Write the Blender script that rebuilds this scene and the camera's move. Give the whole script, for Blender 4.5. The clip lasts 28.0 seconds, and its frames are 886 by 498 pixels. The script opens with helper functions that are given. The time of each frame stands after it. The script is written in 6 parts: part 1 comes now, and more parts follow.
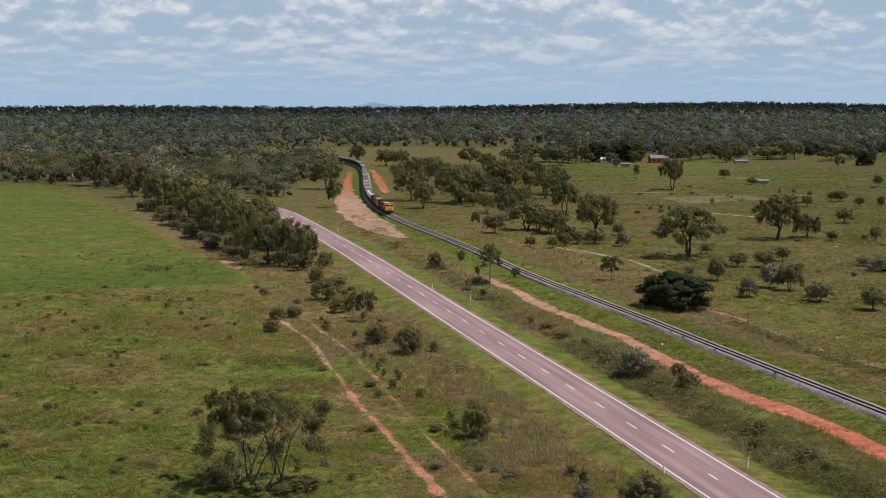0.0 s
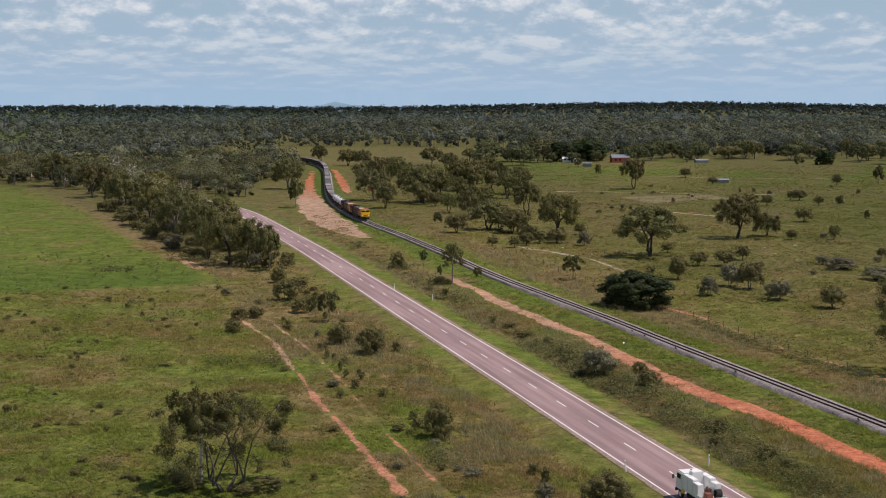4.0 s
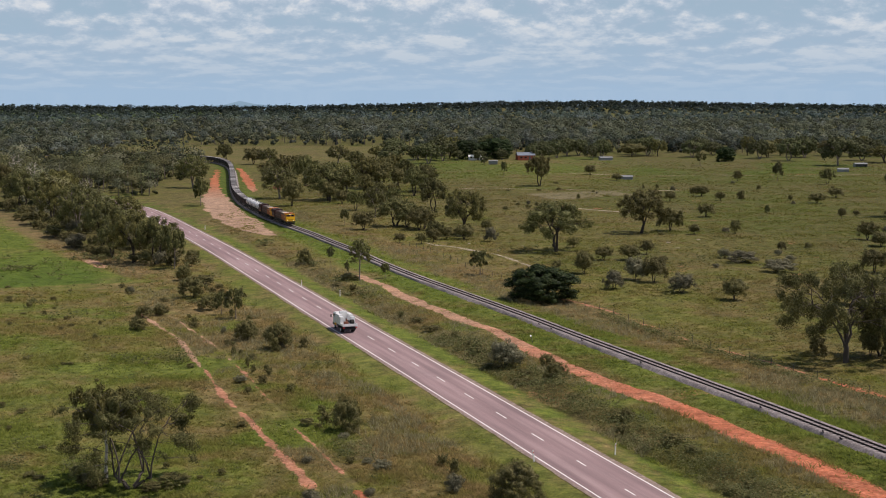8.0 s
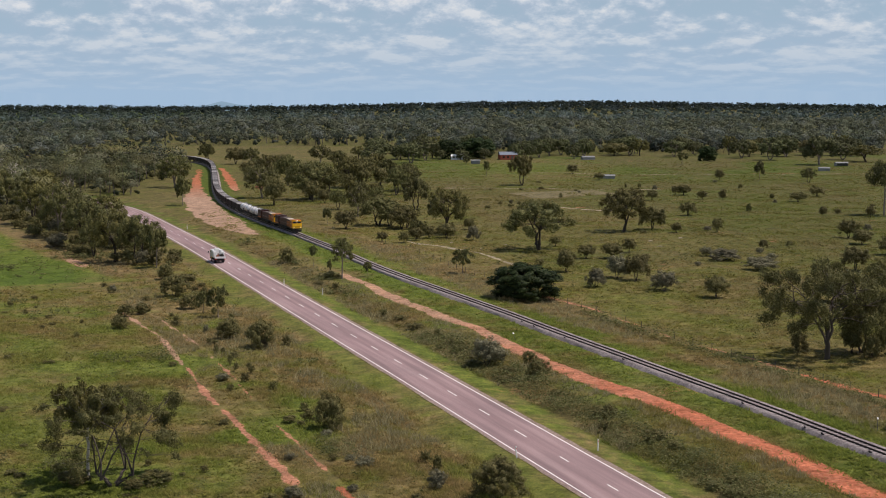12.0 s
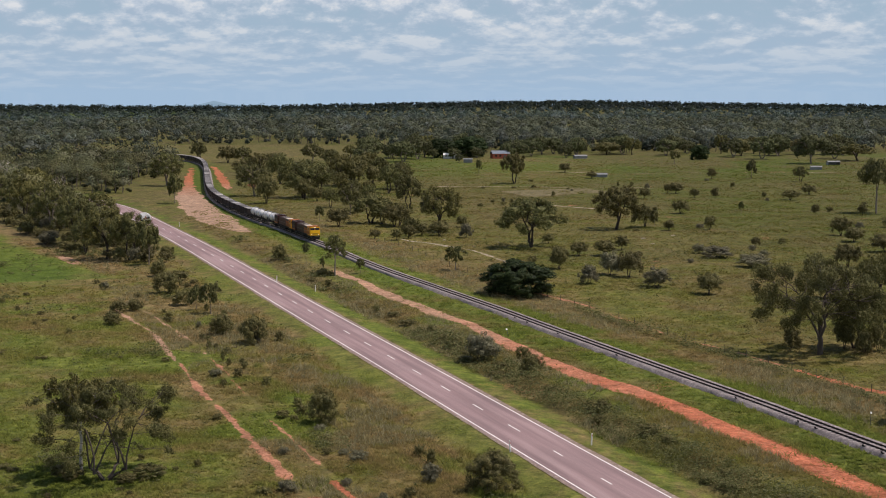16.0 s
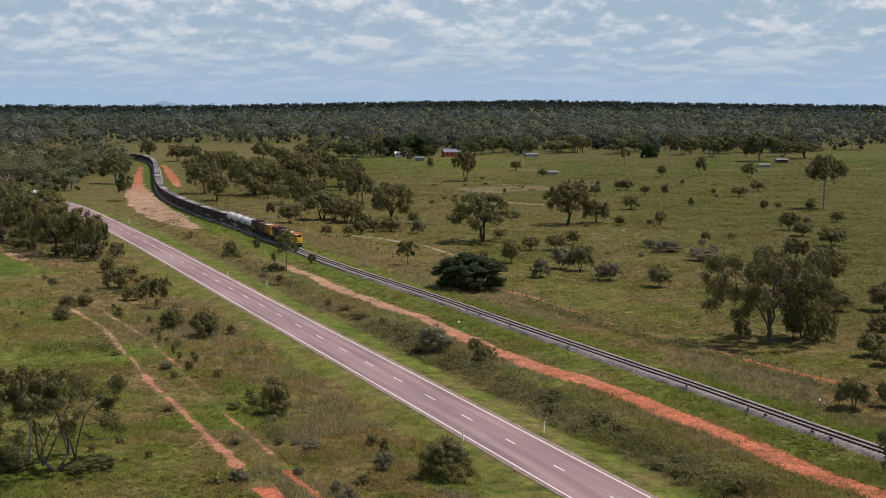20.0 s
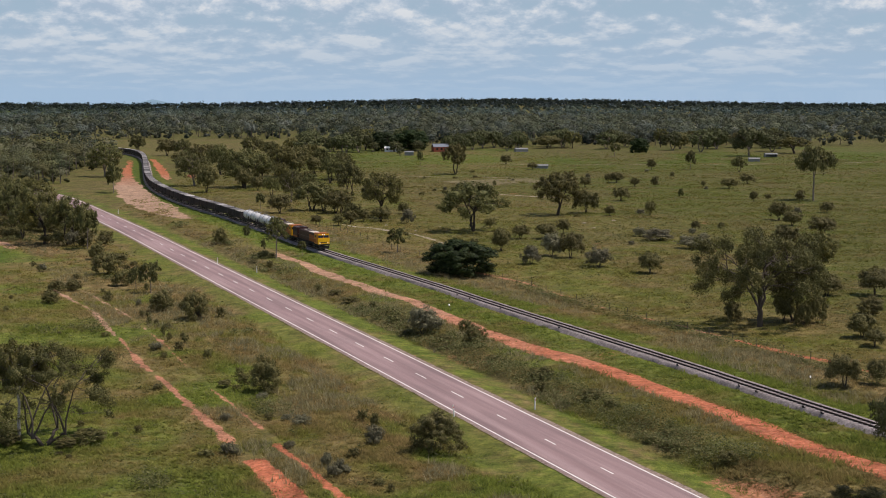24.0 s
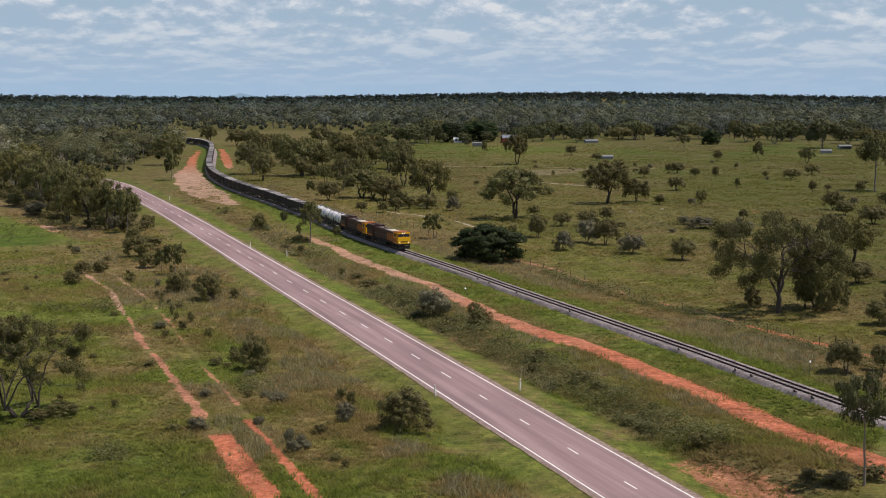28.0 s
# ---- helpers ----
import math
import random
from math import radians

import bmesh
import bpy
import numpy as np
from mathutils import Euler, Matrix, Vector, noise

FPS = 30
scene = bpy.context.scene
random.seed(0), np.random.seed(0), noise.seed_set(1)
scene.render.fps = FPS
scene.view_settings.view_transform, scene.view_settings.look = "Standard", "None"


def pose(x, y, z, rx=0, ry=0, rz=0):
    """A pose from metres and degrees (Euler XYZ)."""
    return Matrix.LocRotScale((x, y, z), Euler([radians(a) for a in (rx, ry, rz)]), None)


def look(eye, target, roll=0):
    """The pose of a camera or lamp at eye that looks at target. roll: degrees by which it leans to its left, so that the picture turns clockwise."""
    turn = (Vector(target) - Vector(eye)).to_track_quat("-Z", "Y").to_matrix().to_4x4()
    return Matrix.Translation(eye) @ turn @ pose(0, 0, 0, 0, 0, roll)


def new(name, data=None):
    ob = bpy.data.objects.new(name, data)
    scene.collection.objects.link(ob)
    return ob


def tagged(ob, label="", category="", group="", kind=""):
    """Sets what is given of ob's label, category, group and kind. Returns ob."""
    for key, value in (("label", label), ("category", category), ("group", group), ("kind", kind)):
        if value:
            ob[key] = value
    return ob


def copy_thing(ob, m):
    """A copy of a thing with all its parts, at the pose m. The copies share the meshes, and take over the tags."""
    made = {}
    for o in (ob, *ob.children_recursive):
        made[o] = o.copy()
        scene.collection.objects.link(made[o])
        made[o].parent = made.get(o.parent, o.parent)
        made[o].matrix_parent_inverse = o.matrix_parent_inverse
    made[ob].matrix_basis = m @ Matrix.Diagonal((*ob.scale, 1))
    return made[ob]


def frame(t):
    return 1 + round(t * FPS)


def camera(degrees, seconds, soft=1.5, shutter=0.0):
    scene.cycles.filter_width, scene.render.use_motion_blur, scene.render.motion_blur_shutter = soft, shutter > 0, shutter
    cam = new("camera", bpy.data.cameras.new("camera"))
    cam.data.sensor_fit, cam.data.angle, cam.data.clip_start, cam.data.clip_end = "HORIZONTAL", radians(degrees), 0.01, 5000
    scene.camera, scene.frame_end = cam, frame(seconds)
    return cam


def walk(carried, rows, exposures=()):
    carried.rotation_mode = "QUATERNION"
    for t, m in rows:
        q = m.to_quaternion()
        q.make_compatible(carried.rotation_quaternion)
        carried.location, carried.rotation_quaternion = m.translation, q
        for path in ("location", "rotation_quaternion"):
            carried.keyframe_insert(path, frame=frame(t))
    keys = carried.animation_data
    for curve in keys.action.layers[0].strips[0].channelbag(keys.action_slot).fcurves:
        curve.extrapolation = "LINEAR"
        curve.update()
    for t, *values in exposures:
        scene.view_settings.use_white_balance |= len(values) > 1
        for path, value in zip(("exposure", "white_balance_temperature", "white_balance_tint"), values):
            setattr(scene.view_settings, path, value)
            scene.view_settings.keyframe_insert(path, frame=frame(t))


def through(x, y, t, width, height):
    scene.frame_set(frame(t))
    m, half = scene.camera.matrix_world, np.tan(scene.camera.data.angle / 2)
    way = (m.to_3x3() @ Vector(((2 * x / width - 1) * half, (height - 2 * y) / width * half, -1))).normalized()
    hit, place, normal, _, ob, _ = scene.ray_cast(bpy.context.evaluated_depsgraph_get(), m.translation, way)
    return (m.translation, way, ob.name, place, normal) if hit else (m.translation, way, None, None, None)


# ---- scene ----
cam = camera(35.14, 28.0, soft=1.0)
PATH = [
    (0, (-0.01, 0.21, 35.92), (-10.48, 99.05, 24.87), -0.10),
    (0.5, (0.03, 0.10, 35.84), (-10.49, 98.93, 24.82), -0.11),
    (1, (0.04, 0.15, 35.75), (-10.52, 98.98, 24.71), -0.09),
    (1.5, (-0.03, 0.16, 35.68), (-10.61, 98.99, 24.65), -0.10),
    (2, (-0.02, 0.20, 35.73), (-10.67, 99.02, 24.69), -0.10),
    (2.5, (-0.00, 0.18, 35.81), (-10.05, 99.07, 24.79), -0.09),
    (3, (-0.01, 0.16, 35.88), (-9.00, 99.15, 24.86), -0.13),
    (3.5, (0.02, 0.11, 35.94), (-8.37, 99.14, 24.88), -0.09),
    (5.5, (0.11, 0.09, 35.78), (-5.16, 99.33, 24.71), -0.15),
    (6, (0.09, -0.07, 35.81), (-4.18, 99.22, 24.69), -0.10),
    (6.5, (0.13, -0.18, 35.76), (-3.25, 99.14, 24.65), -0.14),
    (7, (0.10, -0.06, 35.64), (-2.55, 99.28, 24.51), -0.18),
    (7.5, (0.09, -0.04, 35.43), (-1.84, 99.33, 24.33), -0.18),
    (8, (0.04, -0.01, 35.25), (-1.13, 99.36, 24.13), -0.11),
    (8.5, (0.05, -0.01, 35.10), (-0.43, 99.37, 23.99), -0.14),
    (9, (0.10, -0.02, 35.03), (-0.10, 99.37, 23.92), -0.07),
    (9.5, (0.09, 0.04, 35.00), (-0.05, 99.42, 23.90), -0.07),
    (10, (0.03, 0.01, 35.01), (-0.05, 99.39, 23.91), -0.04),
    (10.5, (0.06, -0.08, 35.02), (-0.01, 99.30, 23.92), -0.05),
    (11, (-0.00, 0.00, 35.00), (-0.00, 99.38, 23.89), -0.03),
    (11.5, (0.02, -0.03, 34.97), (0.04, 99.35, 23.87), -0.08),
    (12, (0.05, -0.06, 34.88), (0.12, 99.32, 23.78), -0.13),
    (12.5, (0.01, 0.02, 34.83), (0.14, 99.40, 23.70), -0.14),
    (14.5, (-0.03, 0.01, 34.50), (0.37, 99.39, 23.39), -0.09),
    (15, (-0.07, -0.03, 34.43), (0.41, 99.35, 23.34), -0.09),
    (15.5, (-0.08, -0.01, 34.39), (0.48, 99.36, 23.25), -0.08),
    (16, (-0.11, 0.00, 34.31), (0.53, 99.38, 23.20), -0.09),
    (16.5, (-0.08, 0.09, 34.23), (0.61, 99.47, 23.11), -0.07),
    (17, (-0.12, 0.14, 34.09), (0.88, 99.52, 23.01), -0.07),
    (17.5, (-0.18, 0.07, 34.01), (1.38, 99.44, 22.94), -0.07),
    (18, (-0.12, -0.04, 33.88), (2.17, 99.32, 22.82), -0.09),
    (18.5, (-0.19, 0.01, 33.75), (2.95, 99.35, 22.69), -0.09),
    (19, (-0.22, 0.03, 33.62), (3.65, 99.34, 22.53), -0.07),
    (19.5, (-0.17, -0.06, 33.44), (3.86, 99.25, 22.36), -0.09),
    (20, (-0.17, -0.08, 33.20), (3.93, 99.22, 22.12), -0.06),
    (20.5, (-0.15, -0.11, 32.90), (4.01, 99.19, 21.82), -0.03),
    (21, (-0.21, -0.06, 32.56), (4.12, 99.23, 21.47), -0.04),
    (21.5, (-0.20, -0.08, 32.19), (4.27, 99.20, 21.12), -0.06),
    (23.5, (-0.28, -0.06, 31.12), (4.47, 99.20, 20.00), -0.03),
    (24, (-0.28, -0.04, 30.88), (4.56, 99.22, 19.75), -0.02),
    (24.5, (0.13, -0.02, 30.56), (4.88, 99.24, 19.40), 0.01),
    (25, (0.96, 0.02, 30.28), (4.52, 99.32, 19.03), -0.13),
    (25.5, (2.05, 0.21, 30.10), (4.28, 99.53, 18.74), -0.12),
    (26, (3.39, 0.49, 30.02), (4.33, 99.83, 18.57), -0.10),
    (26.5, (4.94, 0.80, 29.94), (4.67, 100.14, 18.44), -0.00),
    (27, (6.63, 1.06, 29.74), (6.09, 100.40, 18.24), 0.03),
    (27.5, (8.16, 1.25, 29.48), (7.54, 100.58, 17.98), -0.03),
    (28, (9.73, 1.40, 29.06), (8.33, 100.73, 17.54), 0.00),
]
walk(cam, [(t, look(eye, target, roll)) for t, eye, target, roll in PATH])

# ---- light ----
SUN_ELEVATION, SUN_AZIMUTH = radians(63), radians(95)  # azimuth clockwise from +y
sun_way = Vector((math.sin(SUN_AZIMUTH) * math.cos(SUN_ELEVATION), math.cos(SUN_AZIMUTH) * math.cos(SUN_ELEVATION), math.sin(SUN_ELEVATION)))
sun = new("sun", bpy.data.lights.new("sun", "SUN"))
sun.data.energy, sun.data.angle, sun.data.color = 4.4, radians(0.6), (1.0, 0.88, 0.80)
sun.matrix_world = look(sun_way * 100, (0, 0, 0))
scene.view_settings.exposure = -0.10


def link(tree, a, out, b, into):
    tree.links.new(a.outputs[out], b.inputs[into])


def math_node(tree, op, a, b=None, clamp=False):
    n = tree.nodes.new("ShaderNodeMath")
    n.operation, n.use_clamp = op, clamp
    for i, v in enumerate((a, b)):
        if v is None:
            continue
        if isinstance(v, (int, float)):
            n.inputs[i].default_value = v
        else:
            tree.links.new(v, n.inputs[i])
    return n.outputs[0]


# ---- materials ----
def material(name, rough=0.8, metal=0.0, spec=0.3):
    m = bpy.data.materials.new(name)
    m.use_nodes = True
    b = m.node_tree.nodes["Principled BSDF"]
    b.inputs["Roughness"].default_value, b.inputs["Metallic"].default_value = rough, metal
    b.inputs["Specular IOR Level"].default_value = spec
    return m, m.node_tree, b


def noise_node(t, scale, detail=4.0, rough=0.55, coords="Object"):
    co, n = t.nodes.new("ShaderNodeTexCoord"), t.nodes.new("ShaderNodeTexNoise")
    n.inputs["Scale"].default_value, n.inputs["Detail"].default_value, n.inputs["Roughness"].default_value = scale, detail, rough
    link(t, co, coords, n, "Vector")
    return n.outputs[0]


def ramp(t, value, stops):
    r = t.nodes.new("ShaderNodeValToRGB")
    while len(r.color_ramp.elements) < len(stops):
        r.color_ramp.elements.new(0.5)
    for e, (at, col) in zip(r.color_ramp.elements, stops):
        e.position, e.color = at, (*col, 1)
    t.links.new(value, r.inputs[0])
    return r.outputs[0]


def blend(t, factor, a, b, kind="MIX"):
    n = t.nodes.new("ShaderNodeMix")
    n.data_type, n.blend_type = "RGBA", kind
    for socket, v in ((n.inputs["Factor"], factor), (n.inputs["A"], a), (n.inputs["B"], b)):
        if isinstance(v, (int, float)):
            socket.default_value = v
        elif isinstance(v, tuple):
            socket.default_value = (*v, 1)
        else:
            t.links.new(v, socket)
    return n.outputs["Result"]


def bump(t, b, height, strength=0.4, distance=0.05):
    n = t.nodes.new("ShaderNodeBump")
    n.inputs["Strength"].default_value, n.inputs["Distance"].default_value = strength, distance
    t.links.new(height, n.inputs["Height"])
    link(t, n, 0, b, "Normal")


def plain(name, col, rough=0.7, metal=0.0, wear=0.25, scale=2.0, dirt=(0.12, 0.09, 0.07), grain=0.0):
    """Painted or raw surface with stains at two scales."""
    m, t, b = material(name, rough, metal)
    big, small = noise_node(t, scale), noise_node(t, scale * 9)
    c = blend(t, math_node(t, "MULTIPLY", ramp_value(t, big, 0.45, 0.75), wear), col, dirt)
    c = blend(t, 0.25, c, blend(t, 1.0, c, ramp(t, small, [(0.3, (0.7, 0.7, 0.7)), (0.7, (1.2, 1.2, 1.2))]), "MULTIPLY"))
    t.links.new(c, b.inputs["Base Color"])
    if grain:
        bump(t, b, small, grain, 0.02)
    return m


def ramp_value(t, v, lo, hi):
    n = t.nodes.new("ShaderNodeMapRange")
    n.inputs["From Min"].default_value, n.inputs["From Max"].default_value = lo, hi
    t.links.new(v, n.inputs["Value"])
    return n.outputs[0]


def build_world():
    world = bpy.data.worlds.new("sky")
    scene.world = world
    world.use_nodes = True
    t = world.node_tree
    t.nodes.clear()
    out, back = t.nodes.new("ShaderNodeOutputWorld"), t.nodes.new("ShaderNodeBackground")
    sky = t.nodes.new("ShaderNodeTexSky")
    sky.sky_type, sky.sun_disc = "NISHITA", False
    sky.sun_elevation, sky.sun_rotation = SUN_ELEVATION, SUN_AZIMUTH
    sky.air_density, sky.dust_density, sky.ozone_density = 1.0, 0.6, 1.5
    co = t.nodes.new("ShaderNodeTexCoord")
    sep = t.nodes.new("ShaderNodeSeparateXYZ")
    link(t, co, "Generated", sep, 0)
    up = math_node(t, "MAXIMUM", sep.outputs[2], 0.0)
    over = math_node(t, "DIVIDE", CLOUD_SCALE, math_node(t, "ADD", up, 0.05))

    def layer(scale, detail, shift=0.0, nearer=1.0):
        """Rows of cloud that crowd together towards the horizon."""
        comb, n = t.nodes.new("ShaderNodeCombineXYZ"), t.nodes.new("ShaderNodeTexNoise")
        t.links.new(math_node(t, "MULTIPLY", sep.outputs[0], CLOUD_WIDE), comb.inputs[0])
        t.links.new(math_node(t, "MULTIPLY", over, nearer), comb.inputs[1])
        t.links.new(math_node(t, "ADD", math_node(t, "MULTIPLY", sep.outputs[1], 2.0), shift), comb.inputs[2])
        n.inputs["Scale"].default_value, n.inputs["Detail"].default_value, n.inputs["Roughness"].default_value = scale, detail, 0.60
        link(t, comb, 0, n, "Vector")
        return n.outputs[0]

    thick, above, veil = layer(1.0, 5.0), layer(1.0, 5.0, 0.0, 0.95), layer(0.28, 3.0, 5.0)
    banks = math_node(t, "ADD", thick, math_node(t, "MULTIPLY", math_node(t, "SUBTRACT", veil, 0.5), 0.8))
    cover = ramp_value(t, banks, 0.33, 0.54)
    # white where the cloud ends above, grey at the bases
    lit = math_node(t, "ADD", math_node(t, "MULTIPLY", math_node(t, "SUBTRACT", banks, 0.5), 0.7), math_node(t, "MULTIPLY", math_node(t, "SUBTRACT", thick, above), 0.8))
    tone = ramp(t, ramp_value(t, lit, -0.10, 0.17), [(0.0, CLOUD_GREY), (0.45, CLOUD_MID), (1.0, CLOUD_WHITE)])
    # clouds thin out into the pale band above the horizon
    amount = math_node(t, "MULTIPLY", cover, ramp_value(t, up, -0.004, 0.06), True)
    clear = t.nodes.new("ShaderNodeVectorMath")
    clear.operation = "SCALE"
    clear.inputs["Scale"].default_value = SKY_STRENGTH
    link(t, sky, 0, clear, 0)
    pale = blend(t, ramp_value(t, up, 0.22, 0.0), clear.outputs[0], HAZE_BLUE)
    # broken cloud: wide blue gaps overhead
    amount = math_node(t, "MULTIPLY", amount, ramp_value(t, up, 0.62, 0.16), True)
    t.links.new(blend(t, amount, pale, tone), back.inputs[0])
    link(t, back, 0, out, 0)

SKY_STRENGTH = 0.075
CLOUD_WIDE, CLOUD_SCALE = 30.0, 0.62
HAZE_BLUE = (0.385, 0.53, 0.71)
CLOUD_GREY, CLOUD_MID, CLOUD_WHITE = (0.425, 0.52, 0.65), (0.555, 0.633, 0.738), (0.76, 0.785, 0.825)
build_world()


def leaf_material(name, dark, mid, light, through=0.3, clump=7.0):
    m, t, b = material(name, 0.6, 0.0, 0.2)
    geo, info = t.nodes.new("ShaderNodeNewGeometry"), t.nodes.new("ShaderNodeObjectInfo")
    c = ramp(t, geo.outputs["Random Per Island"], [(0.0, dark), (0.55, mid), (1.0, light)])
    big = noise_node(t, clump, 2.0)
    c = blend(t, 1.0, c, ramp(t, big, [(0.3, (0.72, 0.75, 0.72)), (0.7, (1.22, 1.15, 1.05))]), "MULTIPLY")
    hue = t.nodes.new("ShaderNodeHueSaturation")
    hue.inputs["Hue"].default_value = 0.5
    t.links.new(math_node(t, "ADD", math_node(t, "MULTIPLY", info.outputs["Random"], 0.35), 0.82), hue.inputs["Value"])
    t.links.new(math_node(t, "ADD", math_node(t, "MULTIPLY", info.outputs["Random"], 0.018), 0.497), hue.inputs["Hue"])
    t.links.new(c, hue.inputs["Color"])
    link(t, hue, 0, b, "Base Color")
    trans, mix = t.nodes.new("ShaderNodeBsdfTranslucent"), t.nodes.new("ShaderNodeMixShader")
    link(t, hue, 0, trans, "Color")
    mix.inputs[0].default_value = through
    t.links.new(b.outputs[0], mix.inputs[1])
    link(t, trans, 0, mix, 2)
    t.links.new(mix.outputs[0], t.nodes["Material Output"].inputs[0])
    return m


def woods_material():
    """Far crowns: each tree has its own tone, far ones with painted shade and haze, each spray of leaves a slight
    change of it.
    """
    m, t, b = material("woodland_leaves", 0.9, 0.0, 0.0)
    tone = t.nodes.new("ShaderNodeVertexColor")
    tone.layer_name = "tone"
    geo = t.nodes.new("ShaderNodeNewGeometry")
    c = blend(t, 1.0, tone.outputs[0], ramp(t, geo.outputs["Random Per Island"], [(0.0, (0.90, 0.90, 0.90)), (1.0, (1.10, 1.10, 1.10))]), "MULTIPLY")
    t.links.new(c, b.inputs["Base Color"])
    trans, mix = t.nodes.new("ShaderNodeBsdfTranslucent"), t.nodes.new("ShaderNodeMixShader")
    t.links.new(c, trans.inputs["Color"])
    mix.inputs[0].default_value = 0.18
    t.links.new(b.outputs[0], mix.inputs[1])
    link(t, trans, 0, mix, 2)
    t.links.new(mix.outputs[0], t.nodes["Material Output"].inputs[0])
    return m


def ground_colour(t):
    """Colour of grassland from the cover weights and the place: lush, dry, bare and painted darkening."""
    cover = t.nodes.new("ShaderNodeVertexColor")
    cover.layer_name = "cover"
    sep = t.nodes.new("ShaderNodeSeparateColor")
    link(t, cover, 0, sep, 0)
    lush, dry, bare = sep.outputs[0], sep.outputs[1], sep.outputs[2]
    far, mid, near, patch = noise_node(t, 0.017, 5.0, 0.6), noise_node(t, 0.11, 6.0, 0.65), noise_node(t, 0.75, 6.0, 0.7), noise_node(t, 0.05, 4.0, 0.6)
    grass = ramp(t, mid, [(0.32, (0.170, 0.135, 0.050)), (0.44, (0.136, 0.118, 0.035)), (0.54, (0.117, 0.113, 0.027)), (0.68, (0.100, 0.112, 0.019))])
    old = ramp(t, near, [(0.34, (0.082, 0.066, 0.028)), (0.55, (0.175, 0.130, 0.053)), (0.72, (0.225, 0.180, 0.085))])
    fresh = ramp(t, near, [(0.34, (0.064, 0.090, 0.015)), (0.68, (0.138, 0.168, 0.028))])
    c = blend(t, ramp_value(t, far, 0.42, 0.58), grass, blend(t, 0.55, grass, old))
    c = blend(t, math_node(t, "MULTIPLY", ramp_value(t, patch, 0.49, 0.63), 0.62), c, old)
    c = blend(t, math_node(t, "MULTIPLY", ramp_value(t, near, 0.54, 0.72), 0.5), c, old)
    # clumps of greener and of spent growth
    clump = noise_node(t, 0.31, 5.0, 0.7)
    c = blend(t, math_node(t, "MULTIPLY", ramp_value(t, clump, 0.54, 0.66), 0.7), c, blend(t, near, (0.080, 0.094, 0.015), (0.150, 0.160, 0.030)))
    c = blend(t, math_node(t, "MULTIPLY", ramp_value(t, clump, 0.44, 0.32), 0.55), c, (0.090, 0.072, 0.034))
    c = blend(t, math_node(t, "MULTIPLY", lush, ramp_value(t, mid, 0.30, 0.50)), c, fresh)
    c = blend(t, ramp_value(t, lush, 1.0, 1.9), c, blend(t, near, (0.046, 0.080, 0.011), (0.088, 0.124, 0.020)))
    c = blend(t, math_node(t, "MULTIPLY", dry, ramp_value(t, mid, 0.62, 0.45)), c, old)
    # alpha darkens the colour: painted shade together with darker growth
    c = blend(t, math_node(t, "MULTIPLY", cover.outputs["Alpha"], 1.0), c, blend(t, 1.0, c, (0.62, 0.70, 0.64), "MULTIPLY"))
    c = blend(t, 1.0, c, (1.15, 1.12, 1.33), "MULTIPLY")
    return c, bare, near


def ground_material(name, soil_tones, second=None, along=None):
    """Grassland that gives way to bare soil in ragged edges where the cover says so."""
    m, t, b = material(name, 0.95, 0.0, 0.1)
    c, bare, near = ground_colour(t)
    fine, grit = noise_node(t, 3.2, 5.0, 0.75), noise_node(t, 0.28, 6.0, 0.75)
    clods = noise_node(t, 1.7, 6.0, 0.7)
    soil = ramp(t, clods, [(at, col) for at, col in zip((0.34, 0.52, 0.72), soil_tones)])
    if second:
        # another soil farther up the plan, wandering from one to the other
        co, sep = t.nodes.new("ShaderNodeTexCoord"), t.nodes.new("ShaderNodeSeparateXYZ")
        link(t, co, "Object", sep, 0)
        drift = math_node(t, "ADD", sep.outputs[1], math_node(t, "MULTIPLY", math_node(t, "SUBTRACT", noise_node(t, 0.13, 4.0), 0.5), 60.0))
        soil = blend(t, ramp_value(t, drift, *along), soil, ramp(t, clods, [(at, col) for at, col in zip((0.34, 0.52, 0.72), second)]))
    ragged = math_node(t, "ADD", bare, math_node(t, "ADD", math_node(t, "MULTIPLY", math_node(t, "SUBTRACT", near, 0.5), 1.0), math_node(t, "MULTIPLY", math_node(t, "SUBTRACT", fine, 0.5), 0.9)))
    c = blend(t, ramp_value(t, ragged, 0.42, 0.58), c, soil)
    c = blend(t, 1.0, c, ramp(t, fine, [(0.34, (0.66, 0.69, 0.66)), (0.5, (1.02, 1.02, 1.0)), (0.68, (1.36, 1.33, 1.22))]), "MULTIPLY")
    c = blend(t, 1.0, c, ramp(t, grit, [(0.32, (0.50, 0.54, 0.50)), (0.5, (1.0, 1.0, 1.0)), (0.68, (1.42, 1.38, 1.34))]), "MULTIPLY")
    t.links.new(c, b.inputs["Base Color"])
    bump(t, b, blend(t, 0.5, near, fine), 0.8, 0.3)
    return m


